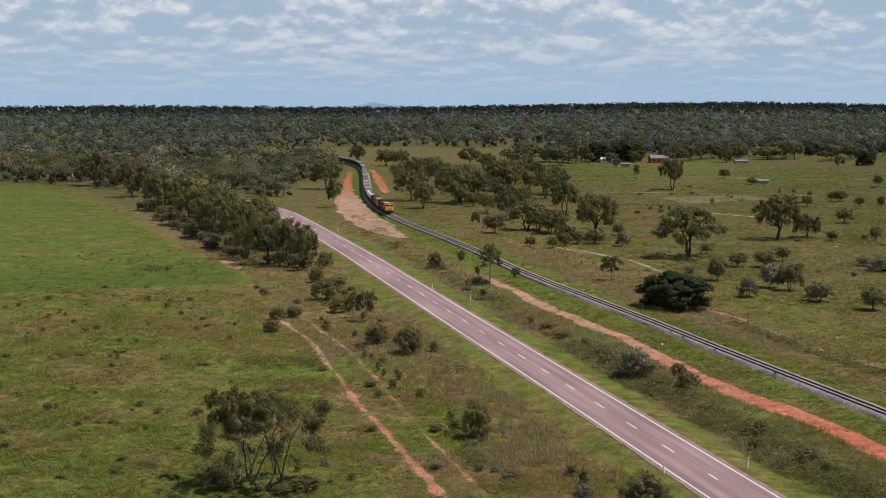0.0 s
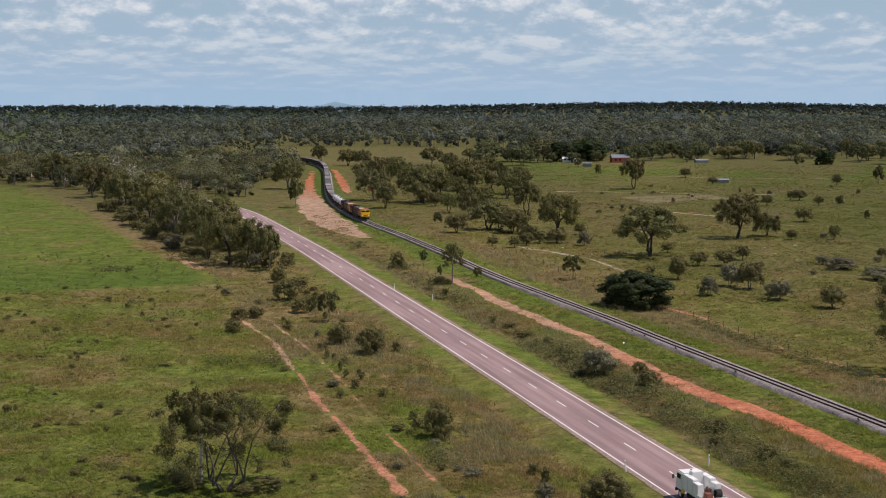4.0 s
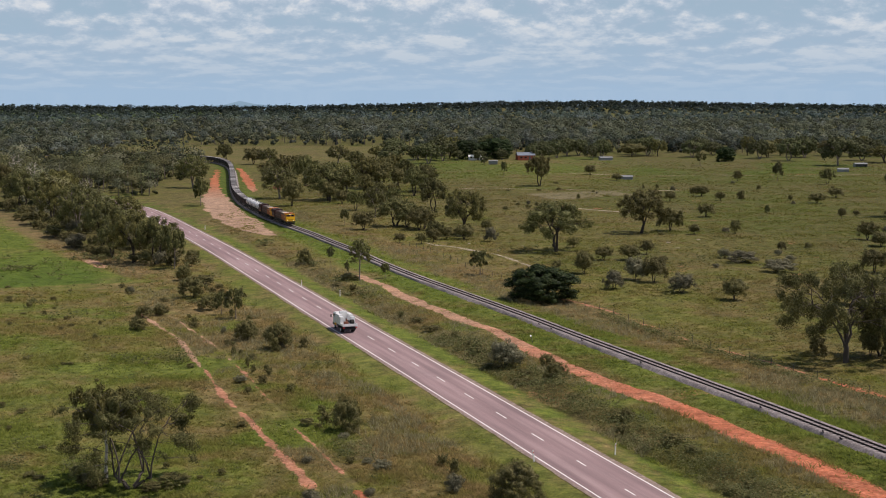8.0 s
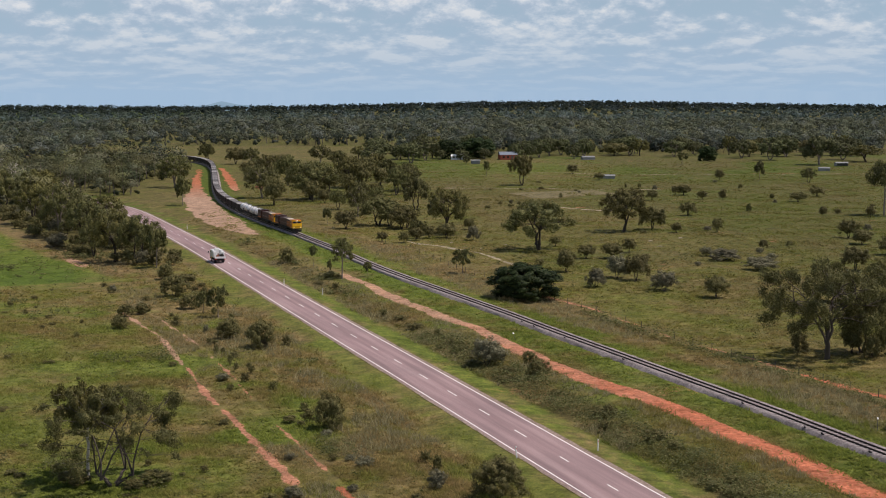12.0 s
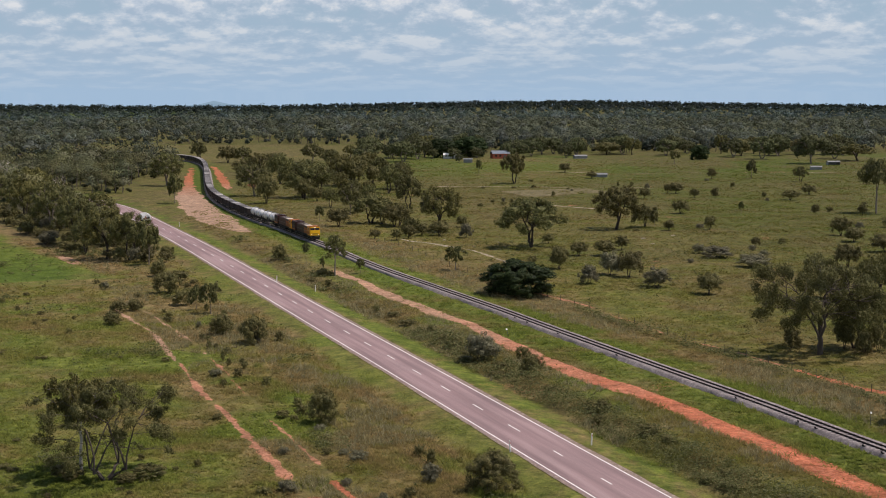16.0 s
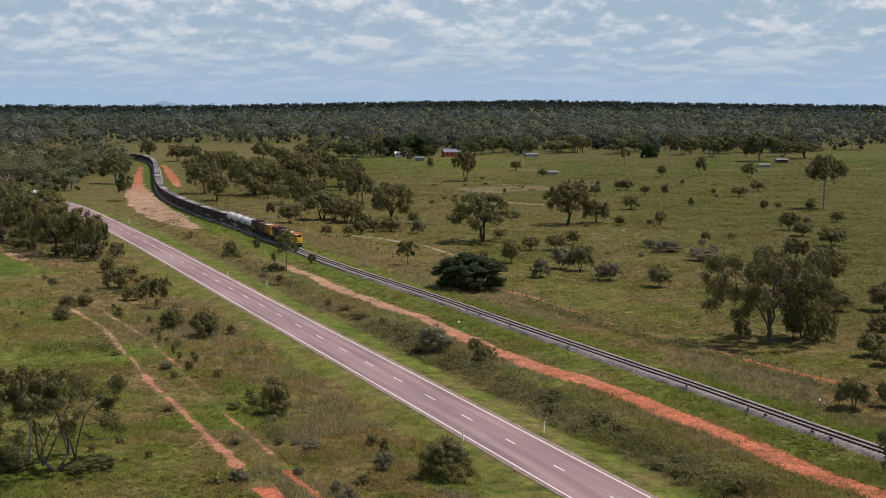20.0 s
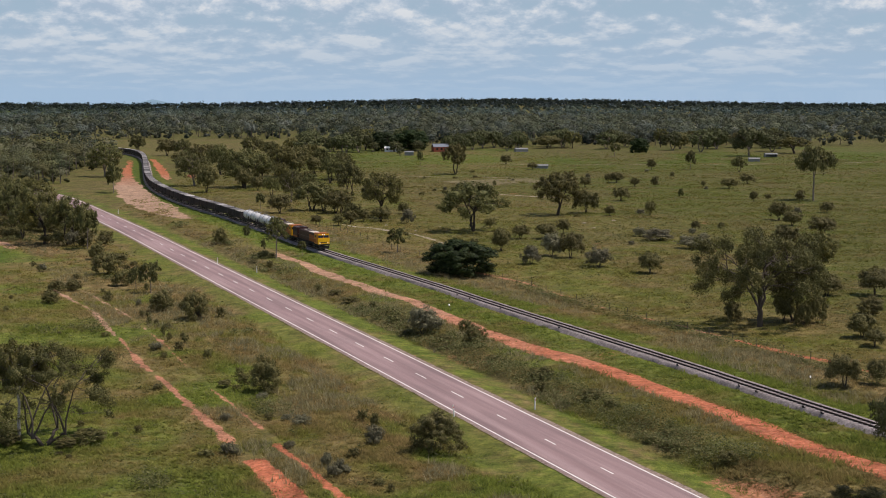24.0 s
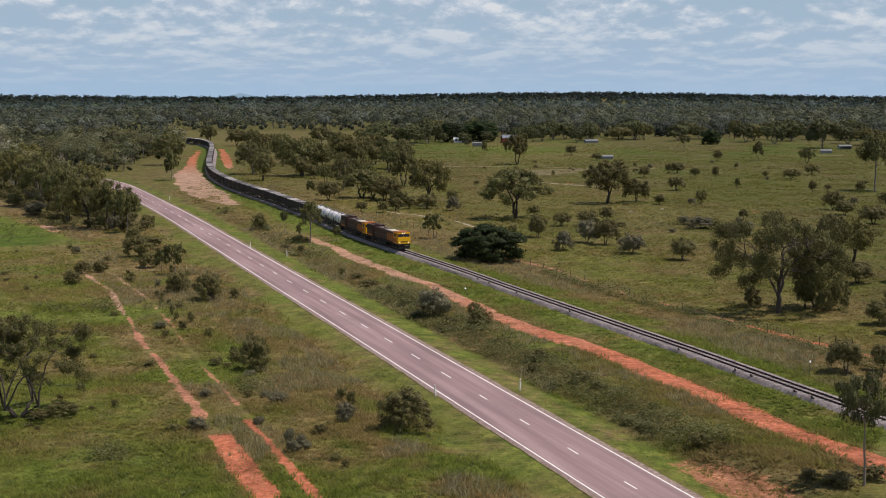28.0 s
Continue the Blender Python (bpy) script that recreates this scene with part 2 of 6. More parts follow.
def grass_material():
    """Blades in the colour of the ground they stand on, each a little different."""
    m, t, b = material("grass_blades", 0.8, 0.0, 0.15)
    c, bare, near = ground_colour(t)
    geo = t.nodes.new("ShaderNodeNewGeometry")
    c = blend(t, 1.0, c, ramp(t, geo.outputs["Random Per Island"], [(0.0, (1.25, 1.30, 1.15)), (0.5, (1.65, 1.65, 1.55)), (1.0, (2.2, 2.1, 1.95))]), "MULTIPLY")
    t.links.new(c, b.inputs["Base Color"])
    trans, mix = t.nodes.new("ShaderNodeBsdfTranslucent"), t.nodes.new("ShaderNodeMixShader")
    t.links.new(c, trans.inputs["Color"])
    mix.inputs[0].default_value = 0.55
    t.links.new(b.outputs[0], mix.inputs[1])
    link(t, trans, 0, mix, 2)
    t.links.new(mix.outputs[0], t.nodes["Material Output"].inputs[0])
    return m


def soil_material(name, dark, mid, pale):
    m, t, b = material(name, 0.95, 0.0, 0.1)
    big, near, fine = noise_node(t, 0.12, 4.0), noise_node(t, 0.9, 6.0, 0.65), noise_node(t, 7.0, 4.0)
    c = ramp(t, near, [(0.25, dark), (0.5, mid), (0.78, pale)])
    c = blend(t, math_node(t, "MULTIPLY", ramp_value(t, big, 0.45, 0.65), 0.5), c, pale)
    c = blend(t, 1.0, c, ramp(t, fine, [(0.3, (0.68, 0.66, 0.64)), (0.7, (1.25, 1.25, 1.25))]), "MULTIPLY")
    c = blend(t, 1.0, c, ramp(t, noise_node(t, 2.6, 5.0, 0.7), [(0.35, (0.62, 0.62, 0.62)), (0.65, (1.3, 1.3, 1.28))]), "MULTIPLY")
    t.links.new(c, b.inputs["Base Color"])
    bump(t, b, near, 0.6, 0.12)
    return m


def asphalt_material():
    m, t, b = material("pink_seal", 0.85, 0.0, 0.25)
    co, mp = t.nodes.new("ShaderNodeTexCoord"), t.nodes.new("ShaderNodeMapping")
    mp.vector_type = "TEXTURE"
    mp.inputs["Rotation"].default_value = (0, 0, radians(19.7))
    mp.inputs["Scale"].default_value = (1.1, 30.0, 1)
    link(t, co, "Object", mp, 0)
    streak = t.nodes.new("ShaderNodeTexNoise")
    streak.inputs["Scale"].default_value, streak.inputs["Detail"].default_value = 1.0, 5.0
    link(t, mp, 0, streak, "Vector")
    big, fine = noise_node(t, 0.09, 5.0), noise_node(t, 12.0, 3.0)
    c = ramp(t, streak.outputs[0], [(0.3, (0.250, 0.168, 0.171)), (0.5, (0.306, 0.211, 0.214)), (0.72, (0.370, 0.268, 0.268))])
    c = blend(t, math_node(t, "MULTIPLY", ramp_value(t, big, 0.5, 0.7), 0.4), c, (0.215, 0.158, 0.162))
    c = blend(t, 1.0, c, ramp(t, fine, [(0.3, (0.80, 0.80, 0.80)), (0.7, (1.18, 1.18, 1.18))]), "MULTIPLY")
    # oil and rubber polish along the wheel paths, worn through in lengths
    lane = t.nodes.new("ShaderNodeVertexColor")
    lane.layer_name = "lane"
    polish = math_node(t, "MULTIPLY", lane.outputs[0], ramp_value(t, streak.outputs[0], 0.62, 0.36))
    c = blend(t, math_node(t, "MULTIPLY", polish, 0.55), c, (0.150, 0.108, 0.112))
    t.links.new(c, b.inputs["Base Color"])
    bump(t, b, fine, 0.3, 0.01)
    return m


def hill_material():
    m, t, b = material("haze_glow_hills", 1.0, 0.0, 0.0)
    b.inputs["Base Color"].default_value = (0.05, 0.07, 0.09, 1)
    # aerial haze painted in: the hills glow pale blue by themselves
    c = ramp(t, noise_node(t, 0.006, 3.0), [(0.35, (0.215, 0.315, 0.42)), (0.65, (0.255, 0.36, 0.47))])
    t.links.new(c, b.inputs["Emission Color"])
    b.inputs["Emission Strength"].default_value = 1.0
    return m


M_GROUND = ground_material("grassland", ((0.22, 0.095, 0.05), (0.32, 0.150, 0.085), (0.40, 0.22, 0.14)))
M_TRACK_RED = ground_material("red_track", ((0.30, 0.094, 0.050), (0.43, 0.148, 0.084), (0.50, 0.210, 0.135)))
M_TRACK_CLAY = ground_material("pale_track", ((0.25, 0.145, 0.095), (0.35, 0.215, 0.148), (0.43, 0.305, 0.22)))
M_TRACK_MAIN = ground_material("red_and_pink_track", ((0.30, 0.094, 0.050), (0.43, 0.148, 0.084), (0.50, 0.210, 0.135)), ((0.29, 0.160, 0.105), (0.40, 0.240, 0.165), (0.47, 0.325, 0.24)), (150.0, 215.0))
M_TRACK_PINK = ground_material("pink_track", ((0.28, 0.125, 0.075), (0.39, 0.185, 0.120), (0.47, 0.265, 0.185)))
M_DRYGROUND = ground_material("dry_ground", ((0.125, 0.108, 0.060), (0.165, 0.142, 0.082), (0.205, 0.178, 0.108)))
M_TRACK_PALE = ground_material("dusty_track", ((0.26, 0.215, 0.160), (0.34, 0.290, 0.225), (0.42, 0.370, 0.300)))
M_BATTER = ground_material("clay_batter", ((0.26, 0.165, 0.115), (0.37, 0.245, 0.180), (0.45, 0.330, 0.255)), ((0.28, 0.090, 0.045), (0.38, 0.140, 0.075), (0.44, 0.190, 0.11)), (462.0, 540.0))
M_RED = soil_material("red_soil", (0.26, 0.085, 0.042), (0.36, 0.140, 0.078), (0.44, 0.215, 0.135))
M_CLAY = soil_material("pale_clay", (0.27, 0.14, 0.085), (0.37, 0.22, 0.145), (0.45, 0.31, 0.215))
M_SEAL = asphalt_material()
M_SHOULDER = soil_material("gravel_shoulder", (0.20, 0.15, 0.12), (0.27, 0.21, 0.18), (0.34, 0.28, 0.24))
M_LINE = plain("line_paint", (0.80, 0.79, 0.76), 0.6, 0, 0.25, 1.5, (0.4, 0.34, 0.32))
M_BALLAST = soil_material("ballast_stone", (0.15, 0.130, 0.132), (0.245, 0.215, 0.217), (0.36, 0.325, 0.325))
M_SLEEPER = plain("concrete_sleeper", (0.40, 0.36, 0.34), 0.9, 0, 0.5, 1.2, (0.22, 0.17, 0.16))
M_RAIL = plain("rusted_rail", (0.030, 0.020, 0.018), 0.65, 0.3, 0.4, 1.0, (0.10, 0.05, 0.03))
M_POST = plain("white_post", (0.80, 0.80, 0.78), 0.5, 0, 0.15)
M_WOODPOST = plain("weathered_timber", (0.10, 0.085, 0.07), 0.9, 0, 0.4, 3.0)
M_RED_LENS = plain("red_reflector", (0.5, 0.02, 0.02), 0.3, 0, 0.0)
M_BARK_DARK = plain("dark_bark", (0.062, 0.050, 0.040), 0.95, 0, 0.5, 1.5, (0.035, 0.028, 0.023), 0.5)
M_BARK_PALE = plain("pale_bark", (0.52, 0.47, 0.41), 0.85, 0, 0.45, 0.8, (0.18, 0.14, 0.11), 0.3)
M_BARK_GREY = plain("grey_bark", (0.24, 0.20, 0.17), 0.9, 0, 0.5, 1.0, (0.10, 0.08, 0.065), 0.4)
M_BARK_BROWN = plain("brown_bark", (0.085, 0.070, 0.058), 0.92, 0, 0.5, 1.5, (0.05, 0.04, 0.032), 0.5)
M_GUM = leaf_material("gum_leaves", (0.074, 0.076, 0.027), (0.130, 0.129, 0.046), (0.225, 0.212, 0.088), 0.18)
M_GUM_YELLOW = leaf_material("olive_gum_leaves", (0.074, 0.070, 0.023), (0.130, 0.118, 0.038), (0.212, 0.186, 0.070), 0.14)
M_WATTLE = leaf_material("wattle_leaves", (0.094, 0.086, 0.033), (0.146, 0.132, 0.052), (0.214, 0.190, 0.084), 0.18)
M_GREYLEAF = leaf_material("grey_leaves", (0.135, 0.130, 0.085), (0.195, 0.185, 0.125), (0.255, 0.240, 0.170))
M_DARKGUM = leaf_material("dark_gum_leaves", (0.066, 0.074, 0.031), (0.102, 0.110, 0.045), (0.155, 0.158, 0.070), 0.14)
M_FIG = leaf_material("glossy_dark_leaves", (0.016, 0.028, 0.008), (0.030, 0.050, 0.014), (0.065, 0.092, 0.028), 0.25)
M_WOODS = woods_material()
M_GRASS = grass_material()
M_SCRUB = leaf_material("scrub_leaves", (0.095, 0.104, 0.038), (0.152, 0.156, 0.060), (0.235, 0.222, 0.110), 0.35, 0.45)
M_STRAW = leaf_material("straw_grass", (0.165, 0.145, 0.078), (0.265, 0.235, 0.138), (0.40, 0.36, 0.235), 0.5, 0.45)
M_HILL = hill_material()
M_STONE = plain("scrape_stone", (0.38, 0.33, 0.25), 0.9, 0, 0.5, 3.0, (0.30, 0.24, 0.17), 0.4)
M_YELLOW = plain("yellow_paint", (0.90, 0.50, 0.012), 0.4, 0, 0.2, 0.9, (0.30, 0.17, 0.05))
M_ORANGE = plain("orange_paint", (0.36, 0.105, 0.014), 0.5, 0, 0.35, 0.8, (0.16, 0.07, 0.04))
M_CAB = plain("amber_cab_paint", (0.60, 0.25, 0.020), 0.45, 0, 0.3, 0.9, (0.22, 0.10, 0.04))
M_MAROON = plain("maroon_paint", (0.055, 0.020, 0.018), 0.5, 0, 0.5, 0.8, (0.045, 0.028, 0.022))
M_BLACK = plain("black_running_gear", (0.022, 0.020, 0.019), 0.8, 0, 0.4, 1.2, (0.07, 0.055, 0.045))
M_ROOFGREY = plain("grey_roof", (0.20, 0.17, 0.15), 0.7, 0, 0.5, 0.7, (0.07, 0.05, 0.045))
M_CREAM = plain("cream_roof_panel", (0.62, 0.56, 0.46), 0.6, 0, 0.3, 0.7, (0.3, 0.22, 0.17))
M_STEEL = plain("wheel_steel", (0.20, 0.19, 0.18), 0.4, 0.8, 0.3)
M_WHITE = plain("white_enamel", (0.80, 0.80, 0.79), 0.35, 0, 0.2, 0.8, (0.42, 0.38, 0.34))
M_TANK = plain("white_tank", (0.72, 0.72, 0.73), 0.35, 0, 0.25, 0.6, (0.45, 0.40, 0.36))
M_BOX = plain("dark_container_steel", (0.032, 0.027, 0.031), 0.65, 0, 0.5, 0.5, (0.10, 0.07, 0.06))
def lid_material():
    """Dusty steel lids, some paler than others."""
    m, t, b = material("grey_lid", 0.6)
    info = t.nodes.new("ShaderNodeObjectInfo")
    c = ramp(t, info.outputs["Random"], [(0.0, (0.20, 0.19, 0.19)), (0.4, (0.34, 0.32, 0.32)), (0.7, (0.50, 0.48, 0.47)), (1.0, (0.68, 0.65, 0.63))])
    c = blend(t, 1.0, c, ramp(t, noise_node(t, 0.6, 5.0), [(0.3, (0.6, 0.58, 0.56)), (0.7, (1.2, 1.2, 1.2))]), "MULTIPLY")
    t.links.new(c, b.inputs["Base Color"])
    return m


M_LID = lid_material()
M_TYRE = plain("tyre_rubber", (0.025, 0.025, 0.025), 0.9, 0, 0.3, 3.0)
M_GREYTRIM = plain("grey_trim", (0.10, 0.10, 0.10), 0.7)
M_RUST = plain("rusty_gear", (0.22, 0.085, 0.050), 0.8, 0, 0.5, 3.0)
M_ROOFTIN = plain("corrugated_tin", (0.27, 0.28, 0.29), 0.6, 0.1, 0.4, 0.4, (0.17, 0.14, 0.12))
M_ROOFBLUE = plain("blue_grey_tin", (0.20, 0.23, 0.28), 0.6, 0.1, 0.35, 0.4, (0.1, 0.09, 0.08))
M_REDWALL = plain("red_wall", (0.30, 0.075, 0.045), 0.7, 0, 0.3, 0.5)


def glass_material():
    m, t, b = material("dark_glass", 0.08, 0.0, 0.6)
    b.inputs["Base Color"].default_value = (0.012, 0.014, 0.016, 1)
    return m


def lamp_material():
    m, t, b = material("headlamp_glow", 0.2)
    b.inputs["Emission Color"].default_value, b.inputs["Emission Strength"].default_value = (1.0, 0.9, 0.7, 1), 0.9
    return m


M_GLASS, M_LAMP = glass_material(), lamp_material()


# ---- helpers of this scene ----
def rnd(seed):
    return np.random.default_rng(seed)


def np_mesh(name, verts, faces, mats):
    """A mesh from arrays: verts (n, 3), faces (m, k)."""
    verts, faces = np.asarray(verts, np.float32), np.asarray(faces, np.int32)
    me = bpy.data.meshes.new(name)
    me.vertices.add(len(verts))
    me.vertices.foreach_set("co", verts.ravel())
    me.loops.add(faces.size)
    me.loops.foreach_set("vertex_index", faces.ravel())
    me.polygons.add(len(faces))
    me.polygons.foreach_set("loop_start", np.arange(len(faces), dtype=np.int32) * faces.shape[1])
    for m in mats if isinstance(mats, (list, tuple)) else [mats]:
        me.materials.append(m)
    me.update(calc_edges=True)
    return me


def part(name, geometry, mat, parent, label="", m=None):
    """Links a bmesh or a mesh as one mesh object under a thing or part."""
    if isinstance(geometry, bmesh.types.BMesh):
        me = bpy.data.meshes.new(name)
        geometry.to_mesh(me)
        geometry.free()
        me.materials.append(mat)
    else:
        me = geometry
    ob = new(name, me)
    if parent is not None:
        ob.parent = parent
    if m is not None:
        ob.matrix_basis = m
    return tagged(ob, label)


def add_box(bm, x, y, z, sx, sy, sz, bevel=0.0, turn=None):
    """A box with its centre at x, y, z; bevelled edges."""
    made = bmesh.ops.create_cube(bm, size=1.0, matrix=Matrix.Translation((x, y, z)) @ (turn or Matrix()) @ Matrix.Diagonal((sx, sy, sz, 1)))
    if bevel:
        edges = list({e for v in made["verts"] for e in v.link_edges})
        bmesh.ops.bevel(bm, geom=edges, offset=bevel, segments=2, affect="EDGES")
    return bm


def box(*args, **kw):
    return add_box(bmesh.new(), *args, **kw)


def add_rod(bm, a, b, r, sides=10, r2=None):
    a, b = Vector(a), Vector(b)
    m = Matrix.Translation((a + b) / 2) @ (b - a).to_track_quat("Z", "Y").to_matrix().to_4x4()
    bmesh.ops.create_cone(bm, cap_ends=True, segments=sides, radius1=r, radius2=r if r2 is None else r2, depth=(b - a).length, matrix=m)
    return bm


def rod(*args, **kw):
    return add_rod(bmesh.new(), *args, **kw)


class Line:
    """A smooth line on the plan through a few places."""

    def __init__(self, places, step=1.0):
        cp, out = np.array(places, float), []
        for i in range(len(cp) - 1):
            a, b, c, d = cp[max(i - 1, 0)], cp[i], cp[i + 1], cp[min(i + 2, len(cp) - 1)]
            n = max(2, int(np.hypot(*(c - b)) / step))
            s = (np.arange(n) / n)[:, None]
            out.append(0.5 * (2 * b + (c - a) * s + (2 * a - 5 * b + 4 * c - d) * s**2 + (3 * b - a - 3 * c + d) * s**3))
        self.p = np.vstack([*out, cp[-1:]])
        self.s = np.r_[0, np.cumsum(np.hypot(*np.diff(self.p, axis=0).T))]
        way = np.gradient(self.p, axis=0)
        self.way = way / np.hypot(*way.T)[:, None]

    def at(self, s, side=0.0):
        """Place and way at a length along it; side: metres to the right."""
        x, y = np.interp(s, self.s, self.p[:, 0]), np.interp(s, self.s, self.p[:, 1])
        dx, dy = np.interp(s, self.s, self.way[:, 0]), np.interp(s, self.s, self.way[:, 1])
        return x + dy * side, y - dx * side, dx, dy

    def off(self, x, y):
        """How far to the right of the line a place lies, for lines that run up the plan."""
        k = np.argsort(self.p[:, 1])
        lx = np.interp(y, self.p[k, 1], self.p[k, 0])
        wy = np.interp(y, self.p[k, 1], self.way[k, 1])
        return (x - lx) * np.abs(wy)


ROAD = Line([(51, 20), (33.4, 70), (15.3, 120.7), (-2.0, 169.5), (-19.4, 218), (-37, 267.5), (-54, 315), (-72, 363), (-90.5, 411),
             (-103, 437), (-118, 462), (-137, 490), (-168, 530), (-205, 575), (-250, 625), (-300, 675), (-360, 730)])
RAIL = Line([(86, 20), (66, 70), (50.5, 109), (42, 131), (35, 150.4), (28.6, 167.0), (17.3, 196.5), (10.0, 216.3), (0.7, 240), (-8.4, 263),
             (-15.9, 284), (-22.9, 305.7), (-30, 325.5), (-38, 348), (-47.2, 371.5), (-58.4, 404), (-69, 441.5), (-78.2, 485), (-91.5, 563),
             (-103.5, 632), (-114, 677), (-128, 710), (-160, 748), (-215, 780), (-300, 800), (-420, 810), (-560, 815), (-700, 815)])
TRACK_RED = Line([(62, 40), (52, 76), (45.5, 96), (41.8, 106.3), (37.2, 117.5), (33.3, 129), (30.3, 136.5), (26.0, 150), (21.3, 160.5), (15.5, 173), (9.2, 190.5),
                  (5.5, 203.5), (1.0, 214.5), (-3.4, 225.8), (-8.4, 238), (-13.5, 253), (-18.8, 266), (-26, 284)])
TRACK_LEFT = Line([(2, 82), (-4.2, 98), (-7.1, 105.6), (-10.2, 114.5), (-13.7, 123.4), (-17.6, 134), (-22.4, 147.4), (-25.5, 154), (-29.8, 167),
                   (-36.8, 187), (-41.0, 199), (-47.3, 213), (-53.2, 227)])
TRACK_SECOND = Line([(6, 82), (-0.7, 98.3), (-3.0, 104.3), (-6.5, 113.8), (-9.2, 121.3), (-14.0, 136), (-20.6, 154.4), (-24.5, 165), (-28.9, 178), (-36.7, 197.6), (-46.4, 221)])
TRACK_RIGHT = Line([(66, 125), (57, 143), (49.8, 158.2), (45.5, 168.9), (40.4, 183.5), (34.6, 196), (27.5, 216), (21.2, 233), (14.0, 248), (6, 285), (-11, 345)])
FIELD = ([238, 263, 277, 311, 363, 436, 514, 544, 600], [-56, -62, -69, -91, -117, -153, -196, -238, -330])


def value_noise(x, y, size, seed=0):
    """Smooth noise from 0 to 1 on the plan."""
    def corner(i, j):
        h = np.sin(i * 127.1 + j * 311.7 + seed * 74.7) * 43758.5453
        return h - np.floor(h)
    u, v = np.asarray(x) / size, np.asarray(y) / size
    i, j = np.floor(u), np.floor(v)
    fx, fy = u - i, v - j
    fx, fy = fx * fx * (3 - 2 * fx), fy * fy * (3 - 2 * fy)
    low = corner(i, j) * (1 - fx) + corner(i + 1, j) * fx
    high = corner(i, j + 1) * (1 - fx) + corner(i + 1, j + 1) * fx
    return low * (1 - fy) + high * fy


def smooth(v, lo, hi):
    s = np.clip((v - lo) / (hi - lo), 0, 1)
    return s * s * (3 - 2 * s)


def height(x, y):
    """Height of the ground."""
    x, y = np.asarray(x, float), np.asarray(y, float)
    road, rail, far = np.abs(ROAD.off(x, y)), np.abs(RAIL.off(x, y)), np.hypot(x, y)
    open_land = smooth(road, 5, 12) * smooth(rail, 5, 10)
    z = open_land * (0.9 * (value_noise(x, y, 38, 1) - 0.5) + 0.35 * (value_noise(x, y, 9, 2) - 0.5)) * (1 - 0.5 * smooth(far, 300, 700))
    z = z - 0.40 * smooth(road, 4.3, 8.0) * (1 - smooth(road, 8.5, 12.5)) - 0.09 * (1 - smooth(road, 6, 12)) - 0.01
    z = z + 0.25 * (1 - smooth(rail, 3.2, 6.0))
    z = z + 5.0 * np.exp(-(((x + 950) / 330) ** 2)) * smooth(y, 1500, 2500)
    z = z + 9.5 * np.exp(-(((x - 230) / 420) ** 2)) * smooth(y, 1500, 2500)
    return z - 90 * np.maximum(0, (far - 2700) / 2300) ** 1.6


